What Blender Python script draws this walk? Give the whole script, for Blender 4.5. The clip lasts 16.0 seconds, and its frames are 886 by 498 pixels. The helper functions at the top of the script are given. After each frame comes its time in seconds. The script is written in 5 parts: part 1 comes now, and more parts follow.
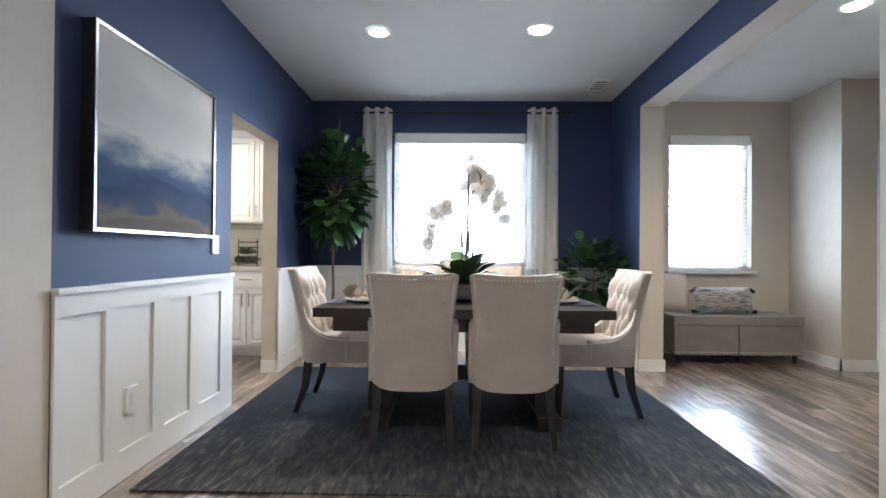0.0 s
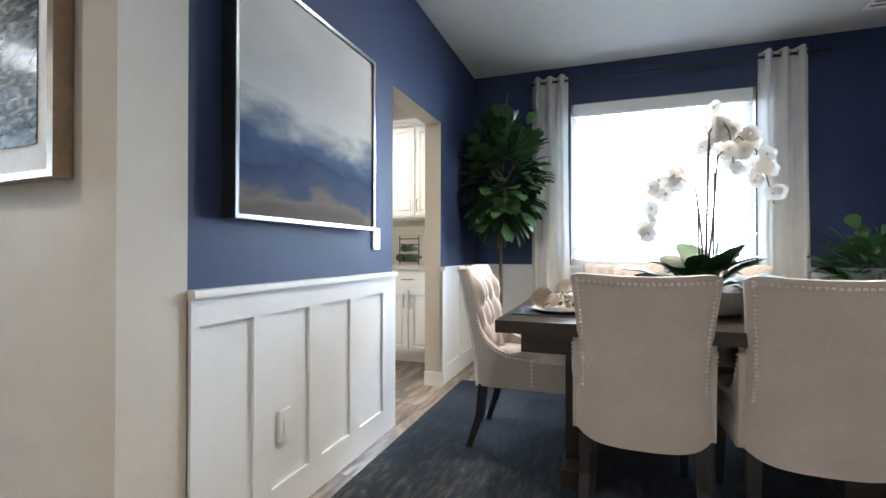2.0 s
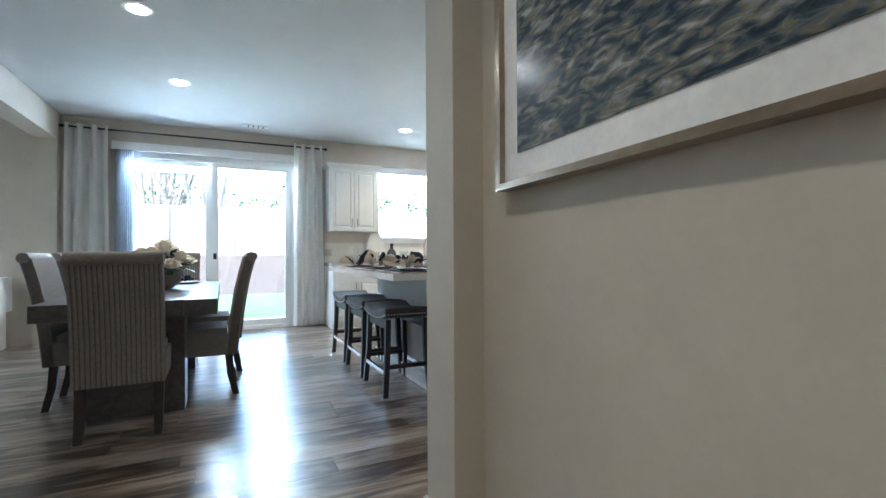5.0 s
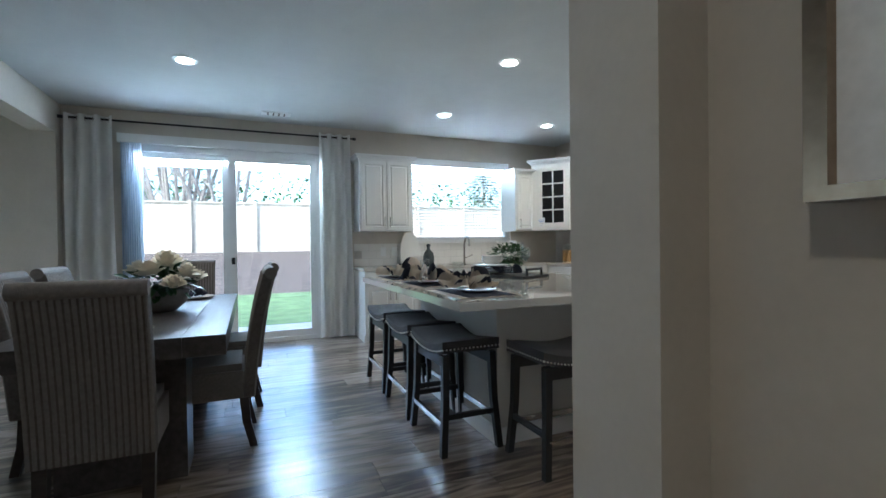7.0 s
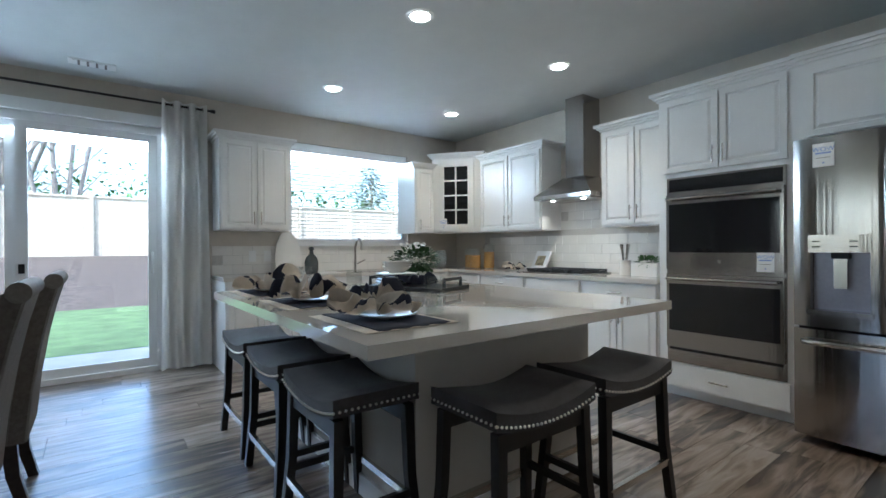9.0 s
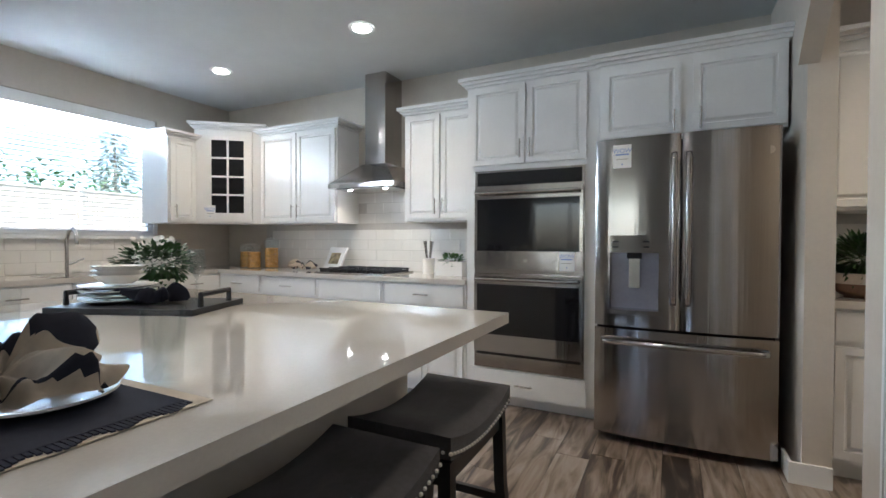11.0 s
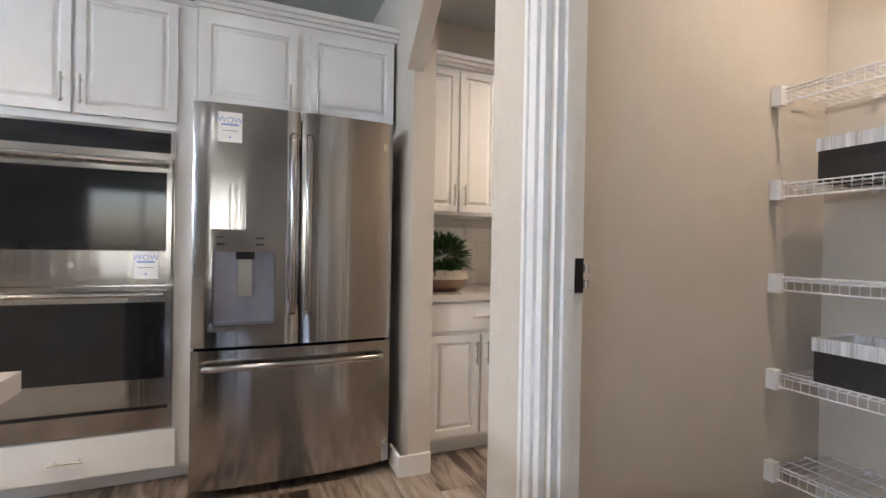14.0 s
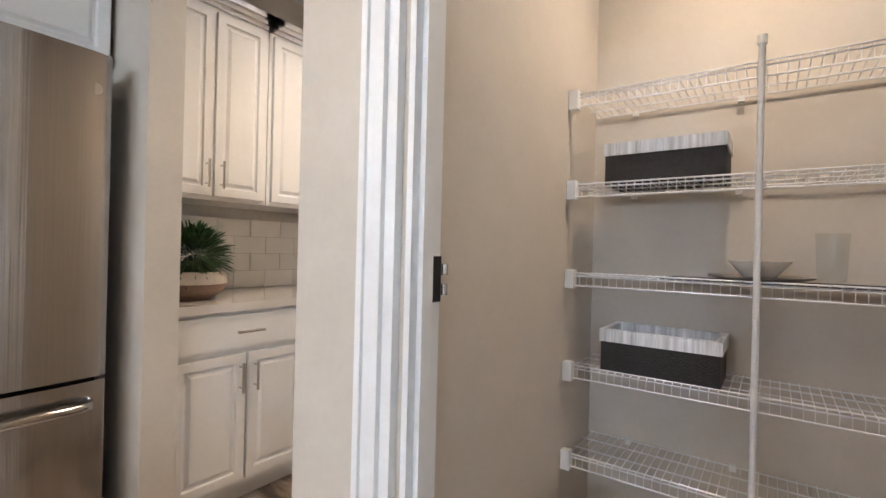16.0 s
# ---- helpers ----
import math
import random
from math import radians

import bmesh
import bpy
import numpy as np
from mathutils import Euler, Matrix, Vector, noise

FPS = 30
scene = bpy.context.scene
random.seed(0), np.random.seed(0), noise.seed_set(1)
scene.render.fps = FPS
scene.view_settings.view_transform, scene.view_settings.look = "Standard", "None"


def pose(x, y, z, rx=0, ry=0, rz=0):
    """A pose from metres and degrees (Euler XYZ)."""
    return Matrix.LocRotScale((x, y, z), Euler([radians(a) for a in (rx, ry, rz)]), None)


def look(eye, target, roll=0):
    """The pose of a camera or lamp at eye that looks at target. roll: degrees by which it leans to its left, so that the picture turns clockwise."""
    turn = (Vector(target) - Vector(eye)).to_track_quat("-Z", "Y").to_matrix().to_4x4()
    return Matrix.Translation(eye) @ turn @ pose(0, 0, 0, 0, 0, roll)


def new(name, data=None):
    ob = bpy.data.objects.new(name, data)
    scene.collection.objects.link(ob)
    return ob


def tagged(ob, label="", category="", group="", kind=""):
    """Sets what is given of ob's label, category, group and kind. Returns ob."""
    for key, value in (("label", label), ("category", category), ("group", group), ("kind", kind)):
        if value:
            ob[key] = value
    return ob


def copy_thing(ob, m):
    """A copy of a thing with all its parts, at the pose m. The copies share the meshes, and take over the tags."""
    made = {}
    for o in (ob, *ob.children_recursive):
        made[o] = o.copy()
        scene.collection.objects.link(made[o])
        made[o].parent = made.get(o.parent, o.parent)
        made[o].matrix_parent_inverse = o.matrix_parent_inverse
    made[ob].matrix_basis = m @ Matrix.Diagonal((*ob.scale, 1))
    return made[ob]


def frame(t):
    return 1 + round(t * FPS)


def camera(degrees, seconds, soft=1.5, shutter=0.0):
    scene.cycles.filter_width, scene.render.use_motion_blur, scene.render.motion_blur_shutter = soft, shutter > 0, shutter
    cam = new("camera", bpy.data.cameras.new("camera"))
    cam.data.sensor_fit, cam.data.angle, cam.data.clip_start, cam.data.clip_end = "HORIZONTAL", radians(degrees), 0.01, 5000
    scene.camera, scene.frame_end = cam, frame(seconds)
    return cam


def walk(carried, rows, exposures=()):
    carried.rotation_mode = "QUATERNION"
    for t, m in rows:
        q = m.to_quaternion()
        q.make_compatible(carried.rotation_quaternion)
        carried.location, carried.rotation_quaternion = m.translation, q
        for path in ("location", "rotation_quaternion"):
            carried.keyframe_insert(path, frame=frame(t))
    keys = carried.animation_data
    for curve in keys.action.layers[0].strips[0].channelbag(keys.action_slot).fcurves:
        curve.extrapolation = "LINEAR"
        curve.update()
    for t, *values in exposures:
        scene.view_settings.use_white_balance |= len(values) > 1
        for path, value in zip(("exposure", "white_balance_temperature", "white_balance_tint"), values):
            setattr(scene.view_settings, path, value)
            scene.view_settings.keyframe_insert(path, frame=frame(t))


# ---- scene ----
from mathutils import noise
cam = camera(88.3, 16.0)
EXPOSURES = [(0, 4.05, 5400, 8), (2.0, 4.15, 5400, 7), (3.5, 4.2, 5500, 3), (5.0, 3.5, 5350, 3), (8.2, 2.5, 5200, 3), (10.5, 2.75, 5500, 8), (12.5, 3.05, 5850, 11), (14.5, 3.5, 5950, 15), (16.0, 3.5, 6000, 15)]
PATH = [
    (0, (2.627, 0.475, 1.074), (2.592, 2.474, 1.088), 0.5),
    (0.5, (2.557, 0.683, 1.067), (2.478, 2.681, 1.081), 0.5),
    (1, (2.47, 0.85, 1.058), (2.26, 2.839, 1.072), 0.4),
    (1.5, (2.393, 1.01, 1.052), (1.984, 2.968, 1.063), 0.3),
    (2, (2.29, 1.151, 1.04), (1.622, 3.036, 1.051), 0.1),
    (2.5, (2.096, 1.238, 1.038), (1.154, 3.002, 1.05), -0.1),
    (3, (1.908, 1.231, 1.04), (0.716, 2.837, 1.048), -0.0),
    (3.5, (1.716, 1.208, 1.027), (0.282, 2.602, 1.038), -0.3),
    (4, (1.498, 1.244, 1.028), (-0.112, 2.429, 1.04), -0.3),
    (4.5, (1.222, 1.277, 1.038), (-0.512, 2.274, 1.057), -0.1),
    (5, (0.989, 1.268, 1.05), (-0.814, 2.134, 1.067), -0.3),
    (5.2, (0.892, 1.279, 1.051), (-0.931, 2.102, 1.069), -0.2),
    (7.3, (-0.023, 1.38, 1.198), (-1.864, 2.161, 1.174), -0.8),
    (7.5, (-0.152, 1.429, 1.19), (-1.975, 2.252, 1.169), -0.8),
    (8, (-0.35, 1.505, 1.179), (-2.116, 2.444, 1.163), -0.6),
    (8.2, (-0.42, 1.533, 1.172), (-2.161, 2.518, 1.158), -0.6),
    (10.3, (-1.032, 1.945, 1.173), (-2.228, 3.547, 1.151), 0.1),
    (10.5, (-1.081, 1.992, 1.196), (-2.201, 3.649, 1.163), 0.1),
    (11, (-1.197, 2.137, 1.195), (-2.086, 3.929, 1.163), 0.2),
    (11.5, (-1.248, 2.272, 1.185), (-1.878, 4.17, 1.157), 0.5),
    (12, (-1.289, 2.366, 1.185), (-1.642, 4.335, 1.161), 0.5),
    (12.5, (-1.333, 2.454, 1.197), (-1.407, 4.453, 1.176), 0.7),
    (13, (-1.377, 2.535, 1.196), (-1.168, 4.524, 1.179), 0.9),
    (13.5, (-1.376, 2.619, 1.179), (-0.884, 4.558, 1.168), 1.0),
    (14, (-1.347, 2.724, 1.174), (-0.579, 4.57, 1.164), 1.0),
    (14.5, (-1.297, 2.807, 1.175), (-0.275, 4.527, 1.168), 1.2),
    (15, (-1.271, 2.891, 1.177), (-0.029, 4.459, 1.173), 1.2),
    (15.5, (-1.279, 3.0, 1.179), (0.174, 4.374, 1.177), 1.3),
    (16, (-1.284, 3.146, 1.164), (0.334, 4.32, 1.165), 1.4),
]
walk(cam, [(t, look(eye, target, roll)) for t, eye, target, roll in PATH], EXPOSURES)
# ---- build ----
CEIL = 2.73

world = bpy.data.worlds.new("sky")
scene.world = world
world.use_nodes = True
wn = world.node_tree
sky = wn.nodes.new("ShaderNodeTexSky")
sky.sky_type, sky.sun_disc, sky.dust_density = "NISHITA", False, 3.0
sky.sun_elevation, sky.sun_rotation = radians(48), radians(140)
wn.links.new(sky.outputs[0], wn.nodes["Background"].inputs[0])
wn.nodes["Background"].inputs[1].default_value = 0.15
sun = new("sun", bpy.data.lights.new("sun", "SUN"))
sun.data.energy, sun.data.angle, sun.data.color = 1.0, radians(0.6), (1.0, 0.96, 0.9)
sun.matrix_world = look((8, -9, 14), (0, 0, 0))


def mat(name, col, rough=0.5, metal=0.0, vary=0.08, scale=6.0, bump=0.0, bscale=60.0, island=0.0, stretch=(1, 1, 1), **extra):
    """A surface with colour grain at two scales and fine relief."""
    m = bpy.data.materials.new(name)
    m.use_nodes = True
    t, p = m.node_tree, m.node_tree.nodes["Principled BSDF"]
    co, mp = t.nodes.new("ShaderNodeTexCoord"), t.nodes.new("ShaderNodeMapping")
    mp.inputs["Scale"].default_value = stretch
    t.links.new(co.outputs["Object"], mp.inputs[0])

    def times(a, b):
        q = t.nodes.new("ShaderNodeMath")
        q.operation = "MULTIPLY"
        t.links.new(a, q.inputs[0])
        t.links.new(b, q.inputs[1])
        return q.outputs[0]

    def spread(src, w, lo, hi):
        r = t.nodes.new("ShaderNodeMapRange")
        for key, v in (("From Min", lo), ("From Max", hi), ("To Min", 1 - w), ("To Max", 1 + w)):
            r.inputs[key].default_value = v
        t.links.new(src, r.inputs[0])
        return r.outputs[0]

    def noise_at(s):
        n = t.nodes.new("ShaderNodeTexNoise")
        n.inputs["Scale"].default_value, n.inputs["Detail"].default_value = s, 4
        t.links.new(mp.outputs[0], n.inputs["Vector"])
        return n.outputs[0]

    total = times(spread(noise_at(scale), vary, 0.3, 0.7), spread(noise_at(scale * 9), vary * 0.6, 0.3, 0.7))
    if island:
        oi, geo, ad = t.nodes.new("ShaderNodeObjectInfo"), t.nodes.new("ShaderNodeNewGeometry"), t.nodes.new("ShaderNodeMath")
        ad.operation = "PINGPONG"
        ad.inputs[1].default_value = 1.0
        su = t.nodes.new("ShaderNodeMath")
        t.links.new(oi.outputs["Random"], su.inputs[0])
        t.links.new(geo.outputs["Random Per Island"], su.inputs[1])
        t.links.new(su.outputs[0], ad.inputs[0])
        total = times(total, spread(ad.outputs[0], island, 0, 1))
    v = t.nodes.new("ShaderNodeVectorMath")
    v.operation = "SCALE"
    v.inputs[0].default_value = col
    t.links.new(total, v.inputs["Scale"])
    t.links.new(v.outputs[0], p.inputs["Base Color"])
    p.inputs["Roughness"].default_value, p.inputs["Metallic"].default_value = rough, metal
    if bump:
        b = t.nodes.new("ShaderNodeBump")
        b.inputs["Strength"].default_value, b.inputs["Distance"].default_value = bump, 0.003
        t.links.new(noise_at(bscale), b.inputs["Height"])
        t.links.new(b.outputs[0], p.inputs["Normal"])
    for key, value in extra.items():
        p.inputs[key.replace("_", " ")].default_value = value
    return m


def ramp_mat(name, stops, rough=0.5, stretch=(1, 1, 1), scale=4.0, axis=None, mix=1.0, a0=0.0, a1=1.0, pieces=0.0, distort=0.0):
    """Colour bands over a noise, or over one axis that the noise disturbs; pieces: how far each board differs."""
    m = bpy.data.materials.new(name)
    m.use_nodes = True
    t, p = m.node_tree, m.node_tree.nodes["Principled BSDF"]
    geo, oi = t.nodes.new("ShaderNodeNewGeometry"), t.nodes.new("ShaderNodeObjectInfo")

    def math_(op, a, b, c=None):
        q = t.nodes.new("ShaderNodeMath")
        q.operation = op
        for k, v in enumerate((a, b) if c is None else (a, b, c)):
            if isinstance(v, (int, float)):
                q.inputs[k].default_value = v
            else:
                t.links.new(v, q.inputs[k])
        return q.outputs[0]

    rnd = math_("FRACT", math_("ADD", oi.outputs["Random"], geo.outputs["Random Per Island"]), 0)
    src = geo.outputs["Position"]
    if pieces:
        sh, av = t.nodes.new("ShaderNodeVectorMath"), t.nodes.new("ShaderNodeVectorMath")
        sh.operation = "SCALE"
        sh.inputs[0].default_value = (37.0, 91.0, 13.0)
        t.links.new(rnd, sh.inputs["Scale"])
        t.links.new(src, av.inputs[0])
        t.links.new(sh.outputs[0], av.inputs[1])
        src = av.outputs[0]
    mp, n = t.nodes.new("ShaderNodeMapping"), t.nodes.new("ShaderNodeTexNoise")
    mp.inputs["Scale"].default_value = stretch
    t.links.new(src, mp.inputs[0])
    n.inputs["Scale"].default_value, n.inputs["Detail"].default_value, n.inputs["Distortion"].default_value = scale, 7, distort
    t.links.new(mp.outputs[0], n.inputs["Vector"])
    val = math_("MULTIPLY_ADD", rnd, pieces, n.outputs[0])
    if axis is not None:
        sp = t.nodes.new("ShaderNodeSeparateXYZ")
        t.links.new(geo.outputs["Position"], sp.inputs[0])
        u = math_("DIVIDE", math_("SUBTRACT", sp.outputs[axis], a0), a1 - a0)
        val = math_("MULTIPLY_ADD", math_("SUBTRACT", n.outputs[0], 0.5), mix, u)
    r = t.nodes.new("ShaderNodeValToRGB")
    els = r.color_ramp.elements
    while len(els) < len(stops):
        els.new(0.5)
    for e, (at, c) in zip(els, stops):
        e.position, e.color = at, (*c, 1)
    t.links.new(val, r.inputs[0])
    t.links.new(r.outputs[0], p.inputs["Base Color"])
    p.inputs["Roughness"].default_value = rough
    return m


def plain(name, col, **inputs):
    m = bpy.data.materials.new(name)
    m.use_nodes = True
    p = m.node_tree.nodes["Principled BSDF"]
    p.inputs["Base Color"].default_value = (*col, 1)
    for key, value in inputs.items():
        p.inputs[key.replace("_", " ")].default_value = value
    return m


BEIGE = mat("beige_wall_paint", (0.56, 0.51, 0.44), 0.75, vary=0.03, bump=0.08, bscale=180)
BLUE = mat("navy_wall_paint", (0.024, 0.04, 0.108), 0.6, vary=0.05, bump=0.25, bscale=180)
CEILM = mat("flat_ceiling_paint", (0.62, 0.64, 0.64), 0.85, vary=0.02, bump=0.3, bscale=150)
WHITE = mat("white_trim_paint", (0.78, 0.78, 0.77), 0.35, vary=0.02)
CABW = mat("white_cabinet_lacquer", (0.76, 0.755, 0.74), 0.3, vary=0.02)
PLANK = ramp_mat("weathered_planks", ((0.43, (0.022, 0.014, 0.01)), (0.53, (0.08, 0.054, 0.038)), (0.62, (0.18, 0.135, 0.1)), (0.74, (0.28, 0.23, 0.19)), (0.92, (0.4, 0.36, 0.32))), 0.3, (1, 0.15, 1), 13, pieces=0.22, distort=1.4)
for key, v in (("Coat Weight", 1.0), ("Coat Roughness", 0.24), ("Coat IOR", 1.8)):
    PLANK.node_tree.nodes["Principled BSDF"].inputs[key].default_value = v
SUBFLOOR = mat("dark_joint", (0.05, 0.04, 0.03), 0.8)
QUARTZ = mat("pale_quartz", (0.58, 0.55, 0.51), 0.06, vary=0.025, scale=160, Coat_Weight=0.5, Coat_Roughness=0.02)
TILE = mat("glossy_white_tile", (0.74, 0.72, 0.68), 0.12, vary=0.02, island=0.04)
GROUT = mat("grey_grout", (0.5, 0.48, 0.45), 0.9)
STEEL = mat("brushed_steel", (0.42, 0.4, 0.385), 0.15, 1.0, vary=0.05, scale=30.0, bump=0.6, bscale=2.0, stretch=(7, 7, 0.1), Anisotropic=0.6, Anisotropic_Rotation=0.25)
brushed = STEEL.node_tree.nodes.new("ShaderNodeTangent")
brushed.direction_type, brushed.axis = "RADIAL", "Z"
STEEL.node_tree.links.new(brushed.outputs[0], STEEL.node_tree.nodes["Principled BSDF"].inputs["Tangent"])
CHROME = mat("brushed_nickel", (0.6, 0.58, 0.55), 0.25, 1.0, vary=0.03)
BLACKG = mat("black_oven_glass", (0.012, 0.012, 0.014), 0.06, vary=0.02)
DARKM = mat("dark_metal", (0.02, 0.02, 0.022), 0.45, 0.6)
GLASSM = plain("clear_glass", (1, 1, 1), Transmission_Weight=1.0, Roughness=0.0, IOR=1.45)
LINEN = mat("cream_linen", (0.53, 0.465, 0.42), 0.9, vary=0.06, bump=0.5, bscale=700, Sheen_Weight=0.3)
CURT = mat("white_curtain_cloth", (0.9, 0.885, 0.85), 0.9, vary=0.03, bump=0.3, bscale=500)
ct = CURT.node_tree
thin, blend = ct.nodes.new("ShaderNodeBsdfTranslucent"), ct.nodes.new("ShaderNodeMixShader")
thin.inputs[0].default_value, blend.inputs[0].default_value = (0.86, 0.85, 0.82, 1), 0.15
ct.links.new(ct.nodes["Principled BSDF"].outputs[0], blend.inputs[1])
ct.links.new(thin.outputs[0], blend.inputs[2])
ct.links.new(blend.outputs[0], ct.nodes["Material Output"].inputs[0])
DKWOOD = mat("espresso_wood", (0.03, 0.022, 0.018), 0.35, vary=0.3, scale=5, stretch=(1, 8, 8))
BLACKW = mat("black_painted_wood", (0.012, 0.012, 0.013), 0.4, vary=0.15)
CHAR = mat("charcoal_fabric", (0.045, 0.043, 0.047), 0.8, vary=0.3, scale=7, bump=0.4, bscale=500, Sheen_Weight=0.1)
GREYF = mat("grey_upholstery", (0.22, 0.205, 0.19), 0.9, vary=0.08, bump=0.4, bscale=600)
WICK = mat("grey_brown_wicker", (0.2, 0.18, 0.165), 0.7, vary=0.12, scale=60, bump=0.8, bscale=220)
# darker wicker for the chair back: gap shadow between strands put into the colour
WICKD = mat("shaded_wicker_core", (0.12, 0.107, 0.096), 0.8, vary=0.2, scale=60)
LEAF = mat("deep_green_leaf", (0.028, 0.072, 0.02), 0.4, vary=0.2, island=0.45)
LEAF2 = mat("bright_green_leaf", (0.05, 0.12, 0.028), 0.45, vary=0.2, island=0.4)
BARK = mat("grey_brown_bark", (0.16, 0.12, 0.085), 0.9, vary=0.2, scale=20, bump=0.6)
PETAL = mat("white_petal", (0.82, 0.79, 0.75), 0.6, vary=0.05)
pt = PETAL.node_tree
thin, blend = pt.nodes.new("ShaderNodeBsdfTranslucent"), pt.nodes.new("ShaderNodeMixShader")
thin.inputs[0].default_value, blend.inputs[0].default_value = (0.86, 0.83, 0.78, 1), 0.4
pt.links.new(pt.nodes["Principled BSDF"].outputs[0], blend.inputs[1])
pt.links.new(thin.outputs[0], blend.inputs[2])
pt.links.new(blend.outputs[0], pt.nodes["Material Output"].inputs[0])
ROSE = mat("cream_rose_petal", (0.76, 0.7, 0.58), 0.6, vary=0.06)
THING = plain("thin_glass", (1, 1, 1), Roughness=0.02)
tt = THING.node_tree
thin, blend, gloss = tt.nodes.new("ShaderNodeBsdfTransparent"), tt.nodes.new("ShaderNodeMixShader"), tt.nodes.new("ShaderNodeBsdfGlossy")
thin.inputs[0].default_value, gloss.inputs["Roughness"].default_value, blend.inputs[0].default_value = (0.97, 0.98, 0.98, 1), 0.02, 0.05
tt.links.new(thin.outputs[0], blend.inputs[1])
tt.links.new(gloss.outputs[0], blend.inputs[2])
tt.links.new(blend.outputs[0], tt.nodes["Material Output"].inputs[0])
CERAM = mat("white_ceramic", (0.76, 0.74, 0.7), 0.15, vary=0.02)
STONEB = mat("grey_stone_bowl", (0.2, 0.18, 0.165), 0.7, vary=0.12, bump=0.3)
NAVY = mat("navy_cloth", (0.02, 0.024, 0.045), 0.9, vary=0.15, bump=0.4, bscale=600)
CREAMC = mat("cream_cloth", (0.6, 0.53, 0.44), 0.9, vary=0.12, bump=0.4, bscale=600)
NAIL = mat("polished_nailhead", (0.8, 0.77, 0.72), 0.35, 0.7)
LAMP = plain("lamp_glow", (0.9, 0.9, 0.9), Emission_Color=(1.0, 0.93, 0.84, 1), Emission_Strength=9.0)
PAPER = mat("white_paper", (0.8, 0.8, 0.8), 0.7)
PRINTB = mat("blue_print", (0.25, 0.35, 0.65), 0.7)


def box(bm, x0, x1, y0, y1, z0, z1):
    vs = [bm.verts.new((x, y, z)) for x in (x0, x1) for y in (y0, y1) for z in (z0, z1)]
    for q in ((0, 1, 3, 2), (4, 6, 7, 5), (0, 4, 5, 1), (2, 3, 7, 6), (0, 2, 6, 4), (1, 5, 7, 3)):
        bm.faces.new([vs[i] for i in q])
    return vs


def bx(*a):
    bm = bmesh.new()
    box(bm, *a)
    return bm


def mesh_of(name, bm, mats, smooth=False, bevel=0.0, seg=2):
    if bevel:
        bmesh.ops.bevel(bm, geom=[e for e in bm.edges if e.calc_face_angle(0) > 0.5], offset=bevel, segments=seg, affect="EDGES", profile=0.5, clamp_overlap=True)
    bmesh.ops.recalc_face_normals(bm, faces=bm.faces[:])
    me = bpy.data.meshes.new(name)
    bm.to_mesh(me)
    bm.free()
    for m in mats if isinstance(mats, (list, tuple)) else [mats]:
        me.materials.append(m)
    if smooth:
        for p in me.polygons:
            p.use_smooth = True
        me.set_sharp_from_angle(angle=radians(60))
    return me


def part(name, bm, m, parent, label="", smooth=False, bevel=0.0, seg=2, at=None):
    ob = new(name, mesh_of(name, bm, m, smooth, bevel, seg))
    ob.parent = parent
    if at is not None:
        ob.matrix_local = at
    return tagged(ob, label)


def thing(name, label, category, at=Matrix(), group=""):
    ob = new(name)
    ob.empty_display_size = 0.1
    ob.matrix_world = at
    return tagged(ob, label, category, group)


def solid(name, bm, m, label, category, at=Matrix(), group="", smooth=False, bevel=0.0):
    ob = new(name, mesh_of(name, bm, m, smooth, bevel))
    ob.matrix_world = at
    return tagged(ob, label, category, group)


def structure(name, bm, m, bevel=0.0):
    return tagged(new(name, mesh_of(name, bm, m, False, bevel)), kind="structure")


def lathe(profile, n=24):
    """A turned solid from (radius, height) pairs."""
    bm = bmesh.new()
    rings = [[bm.verts.new((max(r, 1e-4) * math.cos(2 * math.pi * k / n), max(r, 1e-4) * math.sin(2 * math.pi * k / n), z)) for k in range(n)] for r, z in profile]
    for a, b in zip(rings, rings[1:]):
        for k in range(n):
            bm.faces.new((a[k], a[(k + 1) % n], b[(k + 1) % n], b[k]))
    bm.faces.new(rings[0])
    bm.faces.new(rings[-1])
    return bm


def tube(bm, pts, r, n=8, r1=None):
    """A round bar along points, tapering from r to r1."""
    pts = [Vector(p) for p in pts]
    rings = []
    for i, p in enumerate(pts):
        d = (pts[min(i + 1, len(pts) - 1)] - pts[max(i - 1, 0)]).normalized()
        u = d.orthogonal().normalized() if not rings else (u - d * u.dot(d)).normalized()
        w = d.cross(u)
        rr = r + ((r1 if r1 is not None else r) - r) * i / max(1, len(pts) - 1)
        rings.append([bm.verts.new(p + rr * (math.cos(2 * math.pi * k / n) * u + math.sin(2 * math.pi * k / n) * w)) for k in range(n)])
    for a, b in zip(rings, rings[1:]):
        for k in range(n):
            bm.faces.new((a[k], a[(k + 1) % n], b[(k + 1) % n], b[k]))
    bm.faces.new(rings[0])
    bm.faces.new(rings[-1])
    return bm


def prism(corners, z0, z1):
    bm = bmesh.new()
    lo, hi = ([bm.verts.new((x, y, z)) for x, y in corners] for z in (z0, z1))
    n = len(corners)
    for k in range(n):
        bm.faces.new((lo[k], lo[(k + 1) % n], hi[(k + 1) % n], hi[k]))
    bm.faces.new(lo)
    bm.faces.new(hi)
    return bm


